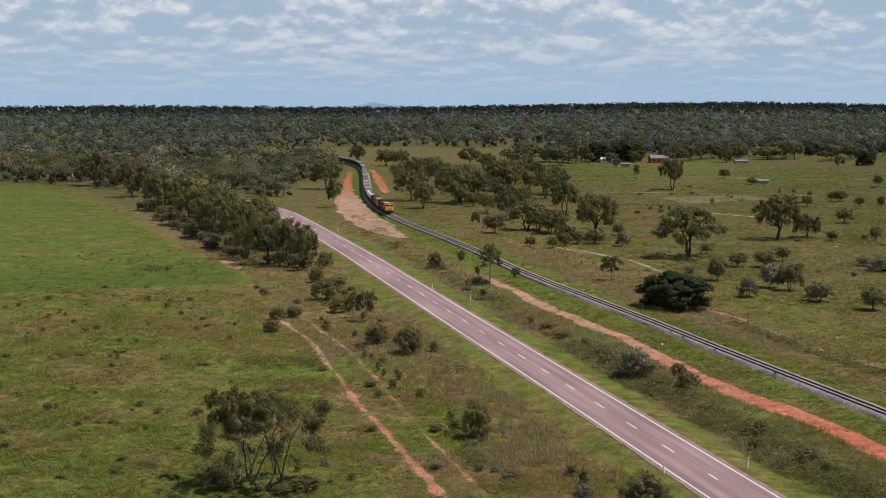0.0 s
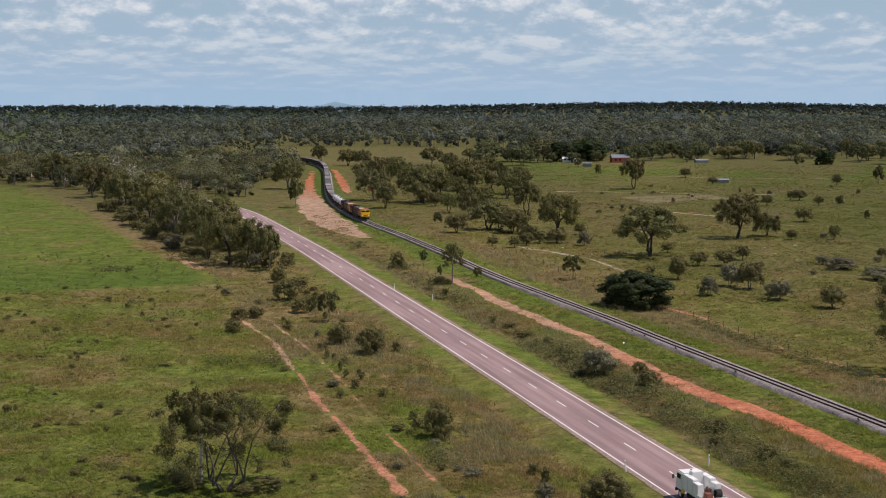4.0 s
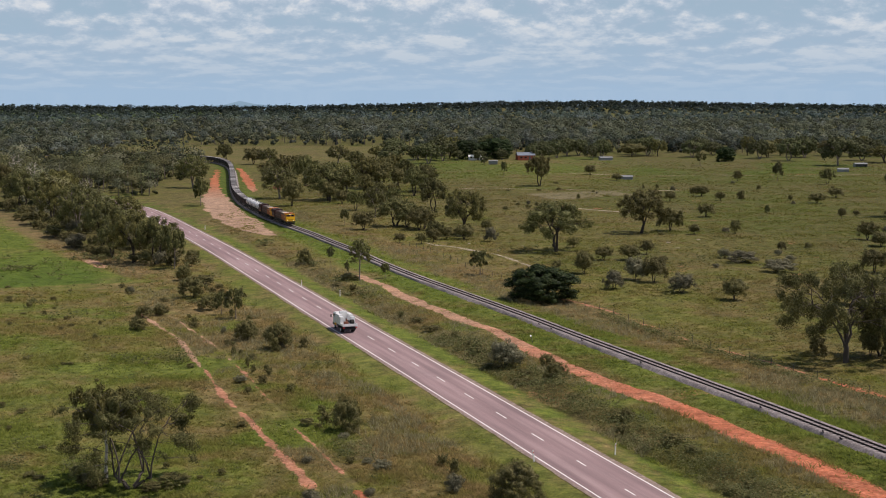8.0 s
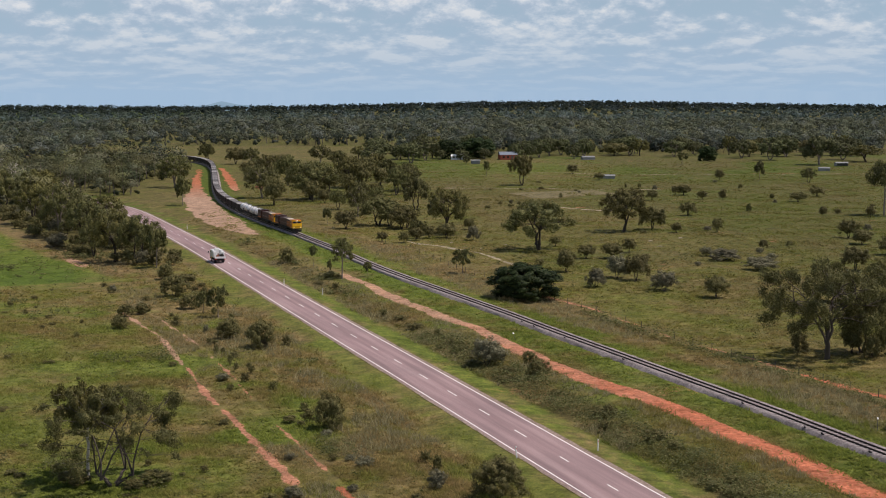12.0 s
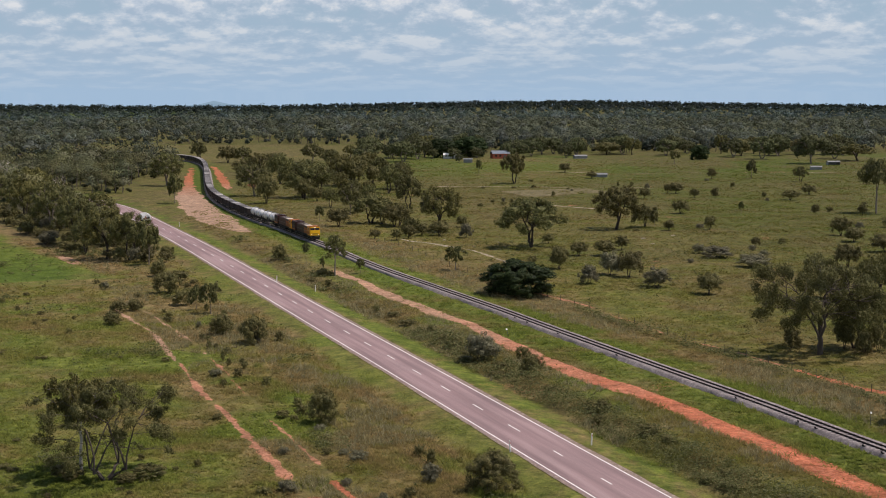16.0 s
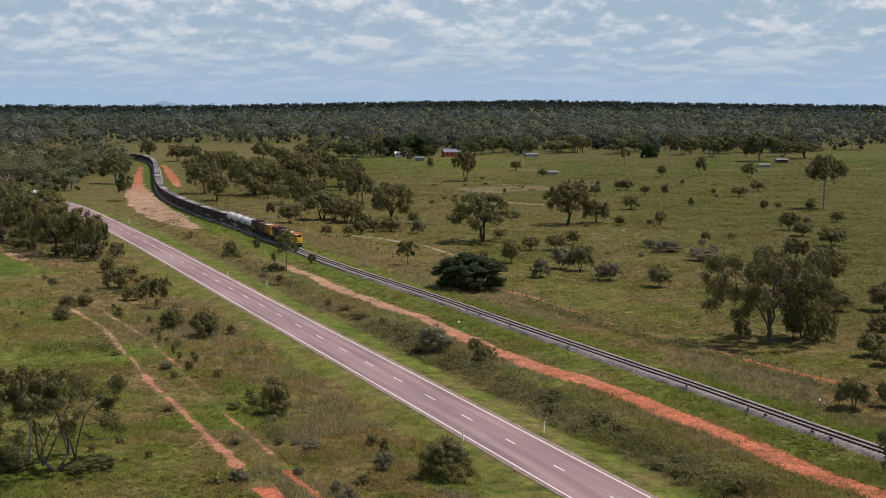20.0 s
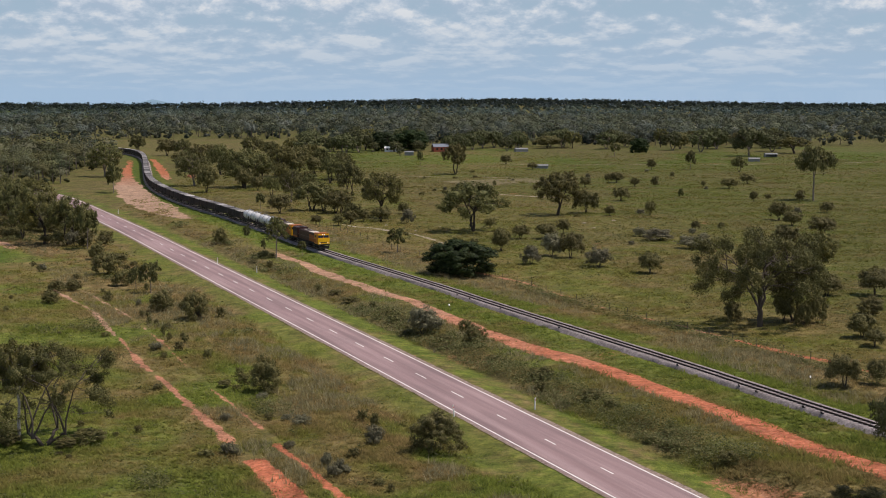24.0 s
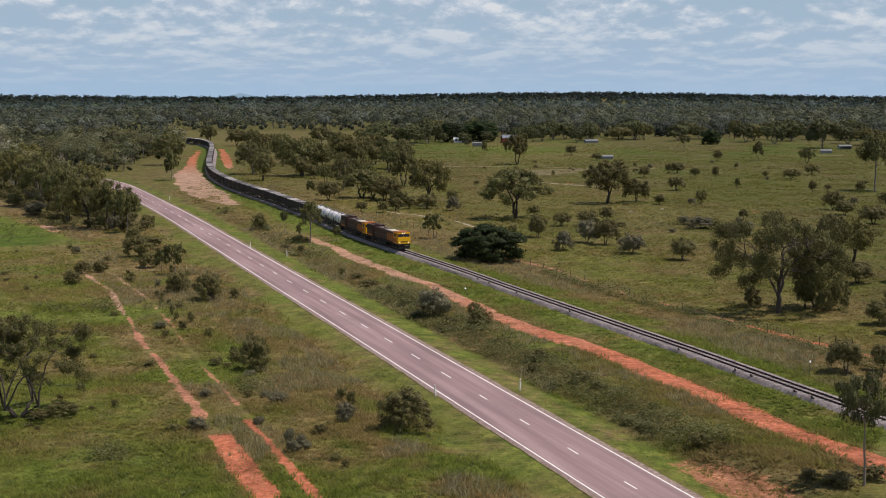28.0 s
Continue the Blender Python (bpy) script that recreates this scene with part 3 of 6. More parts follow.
def cover_at(x, y):
    """Weights of lush grass, dry growth, bare soil and painted darkening on the plan."""
    road, rail = ROAD.off(x, y), RAIL.off(x, y)
    edge = np.interp(y, *FIELD) + 3 * (value_noise(x, y, 12, 5) - 0.5)
    low = 262 - 0.45 * np.maximum(0, -62 - x)
    spent = smooth(value_noise(x, y, 9, 17) + 0.4 * value_noise(x, y, 3, 18), 0.72, 1.0) * smooth(y - low, 18, 45)
    field = (1 - 0.5 * spent) * smooth(edge - x, 0, 1.5) * smooth(y - low + 4 * value_noise(x, y, 15, 6), 0, 4) * (1.30 + 0.55 * (1 - smooth(y - low, 12, 60)))
    verge = smooth(np.abs(road), 3.5, 4.5) * (1 - smooth(np.abs(road) + 3 * value_noise(x, y, 10, 7) - 1.6 * (road > 0), 7.5, 10.5))
    corridor = (1 - smooth(np.abs(rail) + 4 * value_noise(x, y, 8, 8), 6, 11)) * (0.8 + 0.35 * smooth(-rail, 0, 2) * smooth(y, 225, 260)) * (1 - smooth(y, 660, 720))
    patches = smooth(value_noise(x, y, 16, 9) + 0.5 * value_noise(x, y, 5, 10), 0.74, 0.98) * (1 - smooth(y, 200, 330))
    far_green = (0.18 * smooth(y, 200, 320) + 0.6 * smooth(y, 520, 640)) * smooth(x, -60, 0) * (1 - smooth(y, 760, 800)) * smooth(value_noise(x, y / 3, 22, 13), 0.2, 0.55)
    pasture = 0.80 * smooth(-TRACK_LEFT.off(x, y), 0.5, 4) * (1 - smooth(y, 190, 250)) * smooth(value_noise(x, y, 12, 71) + 0.45 * value_noise(x, y, 3.5, 72), 0.34, 0.95)
    pasture = np.maximum(pasture, (1.35 - 0.6 * value_noise(x, y, 2.5, 73)) * smooth(value_noise(x, y, 5, 74), 0.15, 0.5) * np.exp(-(((x + 20) / 11) ** 2 + ((y - 105) / 9) ** 2)))
    for px, py, wide in ((-3.9, 129.0, 1.6), (-17.0, 158.0, 2.0), (-22.5, 172.0, 1.6), (1.2, 108.5, 1.6), (-9.8, 144.5, 1.3), (-12.5, 137.0, 1.5)):
        u, v = x - px + 0.36 * (y - py), y - py
        pasture = np.maximum(pasture, 1.35 * np.exp(-((u / wide) ** 2 + (v / (3.2 * wide)) ** 2)) * (0.55 + 0.6 * value_noise(x, y, 2.2, 75)))
    lush = np.maximum.reduce([field, (0.65 + 0.35 * (road > 0)) * verge, 1.1 * corridor, (0.9 - 0.5 * smooth(rail, 8, 16)) * patches, far_green])
    scrub = smooth(road, 7.0, 8.6) * (1 - smooth(road, 11, 14))
    left = smooth(-road, 9, 12) * (1 - smooth(-road, 27, 33)) * (1 - patches)
    mown = (1 - smooth(np.abs(road), 13, 19)) * smooth(np.abs(road), 4.2, 5.5) * smooth(value_noise(road, y / 22, 1.9, 81) + 0.3 * value_noise(x, y, 3, 82), 0.62, 0.95) * (road < 6)
    fence = smooth(x - edge, 0.2, 1.4) * (1 - smooth(x - edge, 7, 11)) * (x < -40)
    right = smooth(rail, 6.5, 9) * (1 - smooth(rail, 15, 19)) * (1 - smooth(y, 330, 420))
    dry = np.maximum.reduce([0.7 * scrub, 0.9 * mown, 0.60 * left, 1.6 * fence * smooth(y, 255, 265), 0.8 * right])
    lush = np.maximum(lush * (1 - 0.85 * np.maximum(scrub, np.maximum(0.5 * left, 0.85 * right))), pasture)
    bare = 0.40 * smooth(value_noise(x, y, 23, 11) + 0.35 * value_noise(x, y, 4, 12), 1.02, 1.25)
    bare = np.maximum(bare, 1.0 * np.exp(-(((x - 29.8 - 0.35 * (104 - y)) / 3.2) ** 2 + ((y - 102) / 9) ** 2)))
    bare = np.maximum(bare, 0.46 * smooth(value_noise(x, y, 6.5, 15) + 0.3 * value_noise(x, y, 2.2, 16), 1.02, 1.15) * smooth(rail, 6, 12))
    # faint pale vehicle tracks across the far paddock
    bare = np.maximum(bare, 0.62 * np.exp(-(((y - 452 + 0.85 * (x - 14)) / 2.2) ** 2)) * smooth(x, 22, 30) * (1 - smooth(x, 46, 54)))
    bare = np.maximum(bare, 0.50 * np.exp(-(((y - 590 - 0.10 * x) / 2.5) ** 2)) * smooth(x, 20, 60) * (1 - smooth(x, 190, 230)))
    dry = np.maximum(dry, 0.7 * smooth(value_noise(x, y * 1.5, 34, 14), 0.55, 0.8) * smooth(y, 400, 470) * smooth(x, -30, 10))
    # darker pasture and scrub, plus painted shade: far cloud shadow, gloom under the woods
    dim = 0.10 * smooth(y, 170, 300) + 0.32 * smooth(y, 300, 520) + 0.7 * smooth(y, 745, 800)
    dim = dim + 0.40 * smooth(rail, 18, 45) * smooth(y, 150, 220)
    dim = dim + 0.32 * smooth(y, 320, 420) * (1 - smooth(x, -45, -15))
    dim = dim - 0.30 * smooth(y, 500, 600) * (1 - smooth(y, 745, 760)) * smooth(x, 0, 30)
    dim = dim + 0.30 * smooth(value_noise(x, y * 2, 26, 83), 0.5, 0.8) * smooth(y, 230, 300) * (1 - smooth(y, 460, 520)) * smooth(rail, 15, 30)
    dim = np.maximum(dim, 0.45 * scrub) + 0.22 * smooth(road, 7, 9) * (1 - smooth(y, 190, 250))
    dim = np.maximum(dim, 1.6 * smooth(x - edge, 4, 10) * smooth(y, 300, 330) * smooth(-road, 8, 12) * (x < 0))
    dim = np.maximum(dim, 1.3 * smooth(-rail, 20, 30) * smooth(y, 480, 520) * (x < 0)) * (1 - 0.6 * field)
    glade = smooth(y, 690, 760) * (1 - smooth(y, 930, 960)) * (1 - smooth(x, -60, -30)) * (x > -260)
    # the right side is dimmed further in the ground colour
    dry, dim = np.maximum(dry, 0.30 * glade), dim * (1 - 0.5 * glade) * (1 + 1.1 * smooth(x, 40, 110))
    dim = np.maximum(dim, 1.3 * smooth(y, 890, 940))
    return np.stack([lush * (1 - 0.9 * glade), dry, bare, dim], -1)


def set_cover(me, x, y):
    col = me.color_attributes.new("cover", "FLOAT_COLOR", "POINT")
    col.data.foreach_set("color", cover_at(x, y).astype(np.float32).ravel())


# ---- ground ----
def build_ground():
    def steps(lo, hi, step, end_lo, end_hi, grow):
        mid, up, down = list(np.arange(lo, hi, step)), [], []
        v, s = hi, step
        while v < end_hi:
            up.append(v)
            s *= grow
            v += s
        v, s = lo, step
        while v > end_lo:
            s *= grow
            v -= s
            down.append(v)
        return np.array([*down[::-1], *mid, *up, end_hi])
    xs, ys = steps(-75, 75, 0.9, -4800, 4800, 1.05), steps(88, 260, 0.9, -4800, 4900, 1.045)
    X, Y = np.meshgrid(xs, ys)
    x, y = X.ravel(), Y.ravel()
    nx, ny = len(xs), len(ys)
    k = (np.arange(ny - 1)[:, None] * nx + np.arange(nx - 1)[None]).ravel()
    me = np_mesh("ground", np.c_[x, y, height(x, y)], np.c_[k, k + 1, k + nx + 1, k + nx], M_GROUND)
    set_cover(me, x, y)
    return tagged(new("ground", me), "grassy savanna ground with green and dry patches", "ground", kind="structure")


def ribbon(name, line, s0, s1, left, right, lift, mat, step=1.5, ragged=0.0, seed=0, follow=True, crown=0.0, taper=0.0, fade=None, steps=5, rim_width=1.3):
    """A strip along a line from left to right of it, across in four steps."""
    s = np.arange(s0, s1 + step, step)
    across = np.linspace(0, 1, steps if fade is None else 9)
    if ragged:
        wob = lambda n, k: (value_noise(s, 0 * s + 7.3 * k, n, seed + k) - 0.5) * 2
        if callable(left):
            _, way, _, _ = line.at(s)
            left, right = left(way), right(way)
        lo = left + ragged * (0.6 * wob(7, 1) + 0.45 * wob(2.3, 2) + 0.35 * wob(0.7, 5))
        hi = right + ragged * (0.6 * wob(7, 3) + 0.45 * wob(2.3, 4) + 0.35 * wob(0.7, 6))
    else:
        lo, hi = left + 0 * s, right + 0 * s
    if taper:
        near = np.minimum(smooth(s, s0, s0 + taper), smooth(-s, -s1, -s1 + taper))
        mid = (lo + hi) / 2
        lo, hi = mid + (lo - mid) * near, mid + (hi - mid) * near
    if fade is not None:
        lo, hi = lo - 0.8, hi + 0.8
    side = lo[:, None] + (hi - lo)[:, None] * across[None]
    x, y, _, _ = line.at(np.repeat(s[:, None], len(across), 1), side)
    z = (height(x, y) if follow else 0 * x) + lift + crown * (1 - (2 * across[None] - 1) ** 2)
    solid = np.where((hi - lo)[:-1] + (hi - lo)[1:] > 0.1)[0] if ragged else np.arange(len(s) - 1)
    if fade is not None:
        # edges sink into the grass
        z = z - 0.11 * (1 - smooth(np.minimum(side - lo[:, None], hi[:, None] - side), 0.0, 0.7))
    n = len(across)
    k = (solid[:, None] * n + np.arange(n - 1)[None]).ravel()
    me = np_mesh(name, np.c_[x.ravel(), y.ravel(), z.ravel()], np.c_[k, k + 1, k + n + 1, k + n], mat)
    if fade is not None:
        # worn soil in the middle, the grass of the ground at the edges, broken along the way
        cover = cover_at(x.ravel(), y.ravel())
        rim = np.minimum(side - lo[:, None], hi[:, None] - side)
        worn = smooth(rim, 0.0, rim_width) * 1.5
        worn = worn - fade * (1.2 * value_noise(s, 0 * s + 3.1, 5.0, seed + 9) + 0.7 * value_noise(s, 0 * s + 8.1, 1.7, seed + 8) - 0.35)[:, None]
        ends = np.minimum(smooth(s, s0, s0 + 2.5), smooth(-s, -s1, -s1 + 2.5))
        cover[:, 2] = (np.clip(worn, 0, 1.35) * ends[:, None] * (rim > 0.01)).ravel()
        me.color_attributes.new("cover", "FLOAT_COLOR", "POINT").data.foreach_set("color", cover.astype(np.float32).ravel())
    return me


def build_roads():
    road = tagged(new("road", ribbon("road", ROAD, 0, 700, -3.46, 3.10, -0.045, M_SEAL, 2.0, follow=False, crown=0.06, steps=25)), "two-lane sealed highway of pinkish worn chip seal", "road", kind="structure")
    # wheel paths across the two lanes
    me = road.data
    co = np.empty(len(me.vertices) * 3, np.float32)
    me.vertices.foreach_get("co", co)
    across = ROAD.off(co[0::3], co[1::3])
    wheel = np.max([np.exp(-(((across - w) / 0.42) ** 2)) for w in (-2.5, -0.75, 0.70, 2.2)], 0)
    me.color_attributes.new("lane", "FLOAT_COLOR", "POINT").data.foreach_set("color", np.repeat(wheel, 4).astype(np.float32))
    part("shoulder", ribbon("shoulder", ROAD, 0, 700, -3.85, 3.62, -0.055, M_SHOULDER, 1.0, 0.14, 3, follow=False, crown=0.004), None, road, "pale gravel shoulder")
    for side in (-3.22, 2.84):
        part("edge_line", ribbon("edge_line", ROAD, 0, 700, side - 0.08, side + 0.08, -0.012, M_LINE, 2.0, follow=False), None, road, "white edge line")
    s = 2.90
    while s < 420:
        part("centre_dash", ribbon("centre_dash", ROAD, s, s + 2.1, -0.12, 0.02, 0.021, M_LINE, 1.05, follow=False), None, road)
        s += 10.32
    def reach(y):
        return np.interp(y, [40, 150, 190, 215, 290], [1.55, 1.45, 1.05, 0.75, 0.55])
    tagged(new("dirt_track", ribbon("dirt_track", TRACK_RED, 0, 244, lambda y: -reach(y), lambda y: reach(y) + 0.4, 0.05, M_TRACK_MAIN, 0.45, 0.5, 135, fade=0.12)), "red dirt track between highway and railway, paler far off", "dirt track", kind="structure")
    for line, a, b, w, rag, broken, mat, label in (
        (TRACK_LEFT, 0, 37.0, 1.00, 0.6, 0.32, M_TRACK_RED, "broad red dirt patch of a worn vehicle track"),
        (TRACK_LEFT, 40.5, 76, 0.28, 0.5, 0.52, M_TRACK_PINK, "red wheel track through grass"),
        (TRACK_LEFT, 75, 101, 0.16, 0.45, 0.55, M_TRACK_PINK, "narrow red wheel track through grass"),
        (TRACK_LEFT, 99, 152, 0.16, 0.45, 0.42, M_TRACK_CLAY, "narrow pale wheel track through grass"),
        (TRACK_SECOND, 0, 43, 0.26, 0.45, 0.62, M_TRACK_RED, "red wheel track through dry grass"),
        (TRACK_SECOND, 42, 105, 0.10, 0.4, 0.85, M_TRACK_PINK, "faint red wheel track through dry grass"),
        (TRACK_SECOND, 104, 160, 0.08, 0.4, 0.75, M_TRACK_CLAY, "faint pale wheel track through dry grass"),
        (TRACK_RIGHT, 0, 52, 0.48, 0.6, 0.72, M_TRACK_RED, "red dirt strip beside the railway fence"),
        (TRACK_RIGHT, 51, 135, 0.22, 0.6, 0.88, M_TRACK_PINK, "faint pink dirt strip beside the railway fence")):
        tagged(new("dirt_track", ribbon("dirt_track", line, a, b, -w, w, 0.05 + 0.0001 * a, mat, 0.45, rag, int(w * 100) + a, fade=broken)), label, "dirt track", kind="structure")


def build_railway():
    s = np.arange(0, RAIL.s[-1], 1.0)
    prof = [(-1.54, 0.20), (-1.25, 0.55), (-1.12, 0.635), (1.45, 0.635), (1.6, 0.57), (2.4, 0.10)]
    g = rnd(5)
    V = []
    for q, (side, z) in enumerate(prof):
        wob = g.normal(0, 0.10, len(s)) if q in (0, 5) else g.normal(0, 0.02, len(s))
        # the shoulder is narrow and overgrown farther up the line
        _, far, _, _ = RAIL.at(s)
        x, y, _, _ = RAIL.at(s, side * (1 - 0.20 * smooth(far, 230, 300) * (q == 0)) + wob)
        V.append(np.c_[x, y, z + g.normal(0, 0.015, len(s))])
    V = np.stack(V, 1).reshape(-1, 3)
    k = (np.arange(len(s) - 1)[:, None] * 6 + np.arange(5)[None]).ravel()
    track = tagged(new("railway_track", np_mesh("railway_track", V, np.c_[k, k + 1, k + 7, k + 6], M_BALLAST)), "single narrow-gauge railway line on grey ballast", "railway track", kind="structure")
    for side in (-0.49, 0.49):
        V = []
        for dx, z in ((-0.075, 0.645), (-0.02, 0.67), (-0.05, 0.75), (-0.05, 0.815), (0.05, 0.815), (0.05, 0.75), (0.02, 0.67), (0.075, 0.645)):
            x, y, _, _ = RAIL.at(s, side + dx)
            V.append(np.c_[x, y, 0 * x + z])
        V = np.stack(V, 1).reshape(-1, 3)
        k = (np.arange(len(s) - 1)[:, None] * 8 + np.arange(7)[None]).ravel()
        part("rail", np_mesh("rail", V, np.c_[k, k + 1, k + 9, k + 8], M_RAIL), None, track, "dark rusted steel rail")
    return track


ground = build_ground()
build_roads()
railway = build_railway()


# ---- trees ----
def tube(points, radii, sides=6):
    """Verts and quads of a tapered tube through points."""
    P, V, Q = [Vector(p) for p in points], [], []
    for i, p in enumerate(P):
        d = (P[min(i + 1, len(P) - 1)] - P[max(i - 1, 0)]).normalized()
        a = d.orthogonal().normalized()
        b = d.cross(a)
        for k in range(sides):
            w = 2 * math.pi * k / sides
            V.append(p + radii[i] * (math.cos(w) * a + math.sin(w) * b))
    for i in range(len(P) - 1):
        for k in range(sides):
            Q.append((i * sides + k, i * sides + (k + 1) % sides, (i + 1) * sides + (k + 1) % sides, (i + 1) * sides + k))
    return np.array([tuple(v) for v in V]), np.array(Q)


def join(pieces):
    V, Q, n = [], [], 0
    for v, q in pieces:
        V.append(v)
        Q.append(q + n)
        n += len(v)
    return np.vstack(V), np.vstack(Q)


def leaves(g, centres, radii, count, size, squash=0.75, shell=0.5, droop=0.0, slim=0.42):
    """Leaf sprays as slender triangles: each lobe is a heap of small clumps with gaps between them."""
    centres, radii = np.asarray(centres, float), np.asarray(radii, float)
    heart = centres.mean(0)
    clumps = 6
    way = g.normal(size=(len(centres), clumps, 3))
    way /= np.linalg.norm(way, axis=2)[..., None]
    way[..., 2] = way[..., 2] * 0.9 + 0.15
    spot = centres[:, None] + way * (radii[:, None, None] * (0.50 + 0.50 * g.random((len(centres), clumps, 1)))) * (1, 1, squash)
    spread = radii[:, None] * (0.34 + 0.22 * g.random((len(centres), clumps)))
    spot, spread = spot.reshape(-1, 3), spread.ravel()
    pick = g.choice(len(spot), count, p=spread**2 / (spread**2).sum())
    out = g.normal(size=(count, 3))
    out /= np.linalg.norm(out, axis=1)[:, None]
    reach = 0.35 + 0.4 * shell + (0.65 - 0.4 * shell) * g.random(count) ** 0.6
    pos = spot[pick] + out * (reach * spread[pick])[:, None] * (1, 1, squash)
    pos[:, 2] -= np.abs(g.normal(0, 0.30 + 0.5 * droop, count)) * spread[pick]
    far = spot[pick] - heart
    far /= np.linalg.norm(far, axis=1)[:, None] + 1e-6
    n = 0.9 * out + 0.6 * far + (0, 0, 0.15) + g.normal(0, 0.16, (count, 3))
    n /= np.linalg.norm(n, axis=1)[:, None]
    a = np.cross(n, g.normal(size=(count, 3))) + (0, 0, -droop)
    a /= np.linalg.norm(a, axis=1)[:, None]
    b = np.cross(n, a)
    b /= np.linalg.norm(b, axis=1)[:, None]
    s = 1.35 * size * (0.55 + 0.9 * g.random(count))[:, None]
    V = np.stack([pos - a * s + b * s * slim, pos - a * s * 0.6 - b * s * slim, pos + a * s], 1)
    flip = (np.cross(V[:, 1] - V[:, 0], V[:, 2] - V[:, 0]) * n).sum(1) < 0
    V[flip] = V[flip][:, ::-1]
    return V.reshape(-1, 3), np.arange(3 * count).reshape(-1, 3)


def limb(a, b, rise, g, r0, r1, sides, wander=0.012):
    """A bough that climbs first and then reaches out, with a few crooks."""
    a, b = Vector(a), Vector(b)
    c = Vector((a.x + (b.x - a.x) * (0.5 - 0.3 * rise), a.y + (b.y - a.y) * (0.5 - 0.3 * rise), a.z + (b.z - a.z) * (0.5 + 0.32 * rise)))
    P = []
    for k in range(6):
        u = k / 5
        q = a * (1 - u) ** 2 + c * 2 * u * (1 - u) + b * u * u
        if 0 < k < 5:
            q = q + Vector(g.normal(0, wander, 3))
        P.append(q)
    return P, tube(P, [r0 + (r1 - r0) * (k / 5) ** 0.8 for k in range(6)], sides)


def tree_kind(name, label, category, seed, bark, leaf, trunk_part, lobes, count, size, stems=1, spread=1.0, trunk_r=0.035, squash=0.7, shell=0.45, droop=0.0, lean=0.1, lobe_r=(0.16, 0.26), low=None, skew=0.0):
    """One tree of height 1 and crown width 1, at the origin, to be copied and sized."""
    g = rnd(seed)
    top = new(name)
    tagged(top, label, category)
    low = trunk_part if low is None else low
    C, R = [], []
    tilt = g.random() * 6.28
    for k in range(lobes):
        w = 2 * math.pi * (k * 0.381966 + 0.10 * g.random())
        h = ((k + 0.5) / lobes) ** 0.85
        rad = lobe_r[0] + (lobe_r[1] - lobe_r[0]) * g.random()
        # a dome: widest below the middle, uneven all round
        r = spread * 0.5 * math.sqrt(max(0.03, 1 - (1.5 * h - 0.50) ** 2)) * (0.35 + 0.70 * g.random() ** 0.7) * (1 + 0.22 * math.sin(2 * w + tilt))
        r = max(0.0, min(r, 0.54 - rad * 0.8))
        z = low + (0.97 - rad * squash - low) * h * (1 - 0.12 * g.random()) + 0.02
        C.append((r * math.cos(w) + skew * (z - 0.5), r * math.sin(w), z))
        R.append(rad)
    C, R = np.array(C), np.array(R)
    pieces = []
    for s in range(stems):
        w = 2 * math.pi * (s + g.random() * 0.4) / stems
        many = stems > 1
        base = Vector((0.022 * many * math.cos(w), 0.022 * many * math.sin(w), -0.02))
        fork = Vector((lean * math.cos(w) * (0.35 + 0.65 * many), lean * math.sin(w) * (0.35 + 0.65 * many), trunk_part * (0.75 + 0.35 * g.random())))
        r0 = trunk_r / math.sqrt(stems)
        P, piece = limb(base, fork, 0.6, g, r0 * 1.25, r0 * 0.85, 8, 0.006)
        pieces.append(piece)
        mine = list(range(s, lobes, stems))
        limbs = max(2, min(5, len(mine) // 6))
        # group the lobes round a few leaders by their side of the tree
        order = sorted(mine, key=lambda k: math.atan2(C[k][1] - fork.y, C[k][0] - fork.x))
        for q in range(limbs):
            near = order[q * len(order) // limbs:(q + 1) * len(order) // limbs]
            if not near:
                continue
            centre = Vector(C[near].mean(0))
            goal = Vector((fork.x + (centre.x - fork.x) * 0.8, fork.y + (centre.y - fork.y) * 0.8, fork.z + (max(centre.z, fork.z + 0.1) - fork.z) * 0.95))
            way, piece = limb(fork - Vector((0, 0, 0.012)), goal, 0.8, g, r0 * 0.70, r0 * 0.30, 6)
            pieces.append(piece)
            for k in near:
                end = Vector(C[k])
                start = min(way[1:], key=lambda p: (p - end).length + 0.8 * max(0.0, p.z - end.z + 0.03))
                bough, piece = limb(start, end, 0.35, g, r0 * 0.27, r0 * 0.08, 5, 0.010)
                pieces.append(piece)
                for _ in range(3):
                    tip = end + Vector(g.normal(0, 0.5, 3)) * R[k]
                    b = bough[3]
                    pieces.append(tube([b, b.lerp(tip, 0.55) + Vector((0, 0, 0.012)), tip], [r0 * 0.12, r0 * 0.08, r0 * 0.03], 4))
    part("trunk", np_mesh("trunk", *join(pieces), bark), None, top)
    part("crown", np_mesh("crown", *leaves(g, C, R, count, size, squash, shell, droop), leaf), None, top)
    return top


def put_tree(kind, x, y, h, w, turn, label=""):
    z = float(height(x, y))
    ob = copy_thing(kind, Matrix.Translation((x, y, z)) @ Matrix.Rotation(turn, 4, "Z") @ Matrix.Diagonal((w, w, h, 1)))
    return tagged(ob, label)


def plant(kinds, rows, group=""):
    g = rnd(len(rows) * 7 + len(kinds))
    for k, (x, y, h, w) in enumerate(rows):
        tagged(put_tree(kinds[k % len(kinds)], x, y, h, w, g.random() * 6.28), group=group)


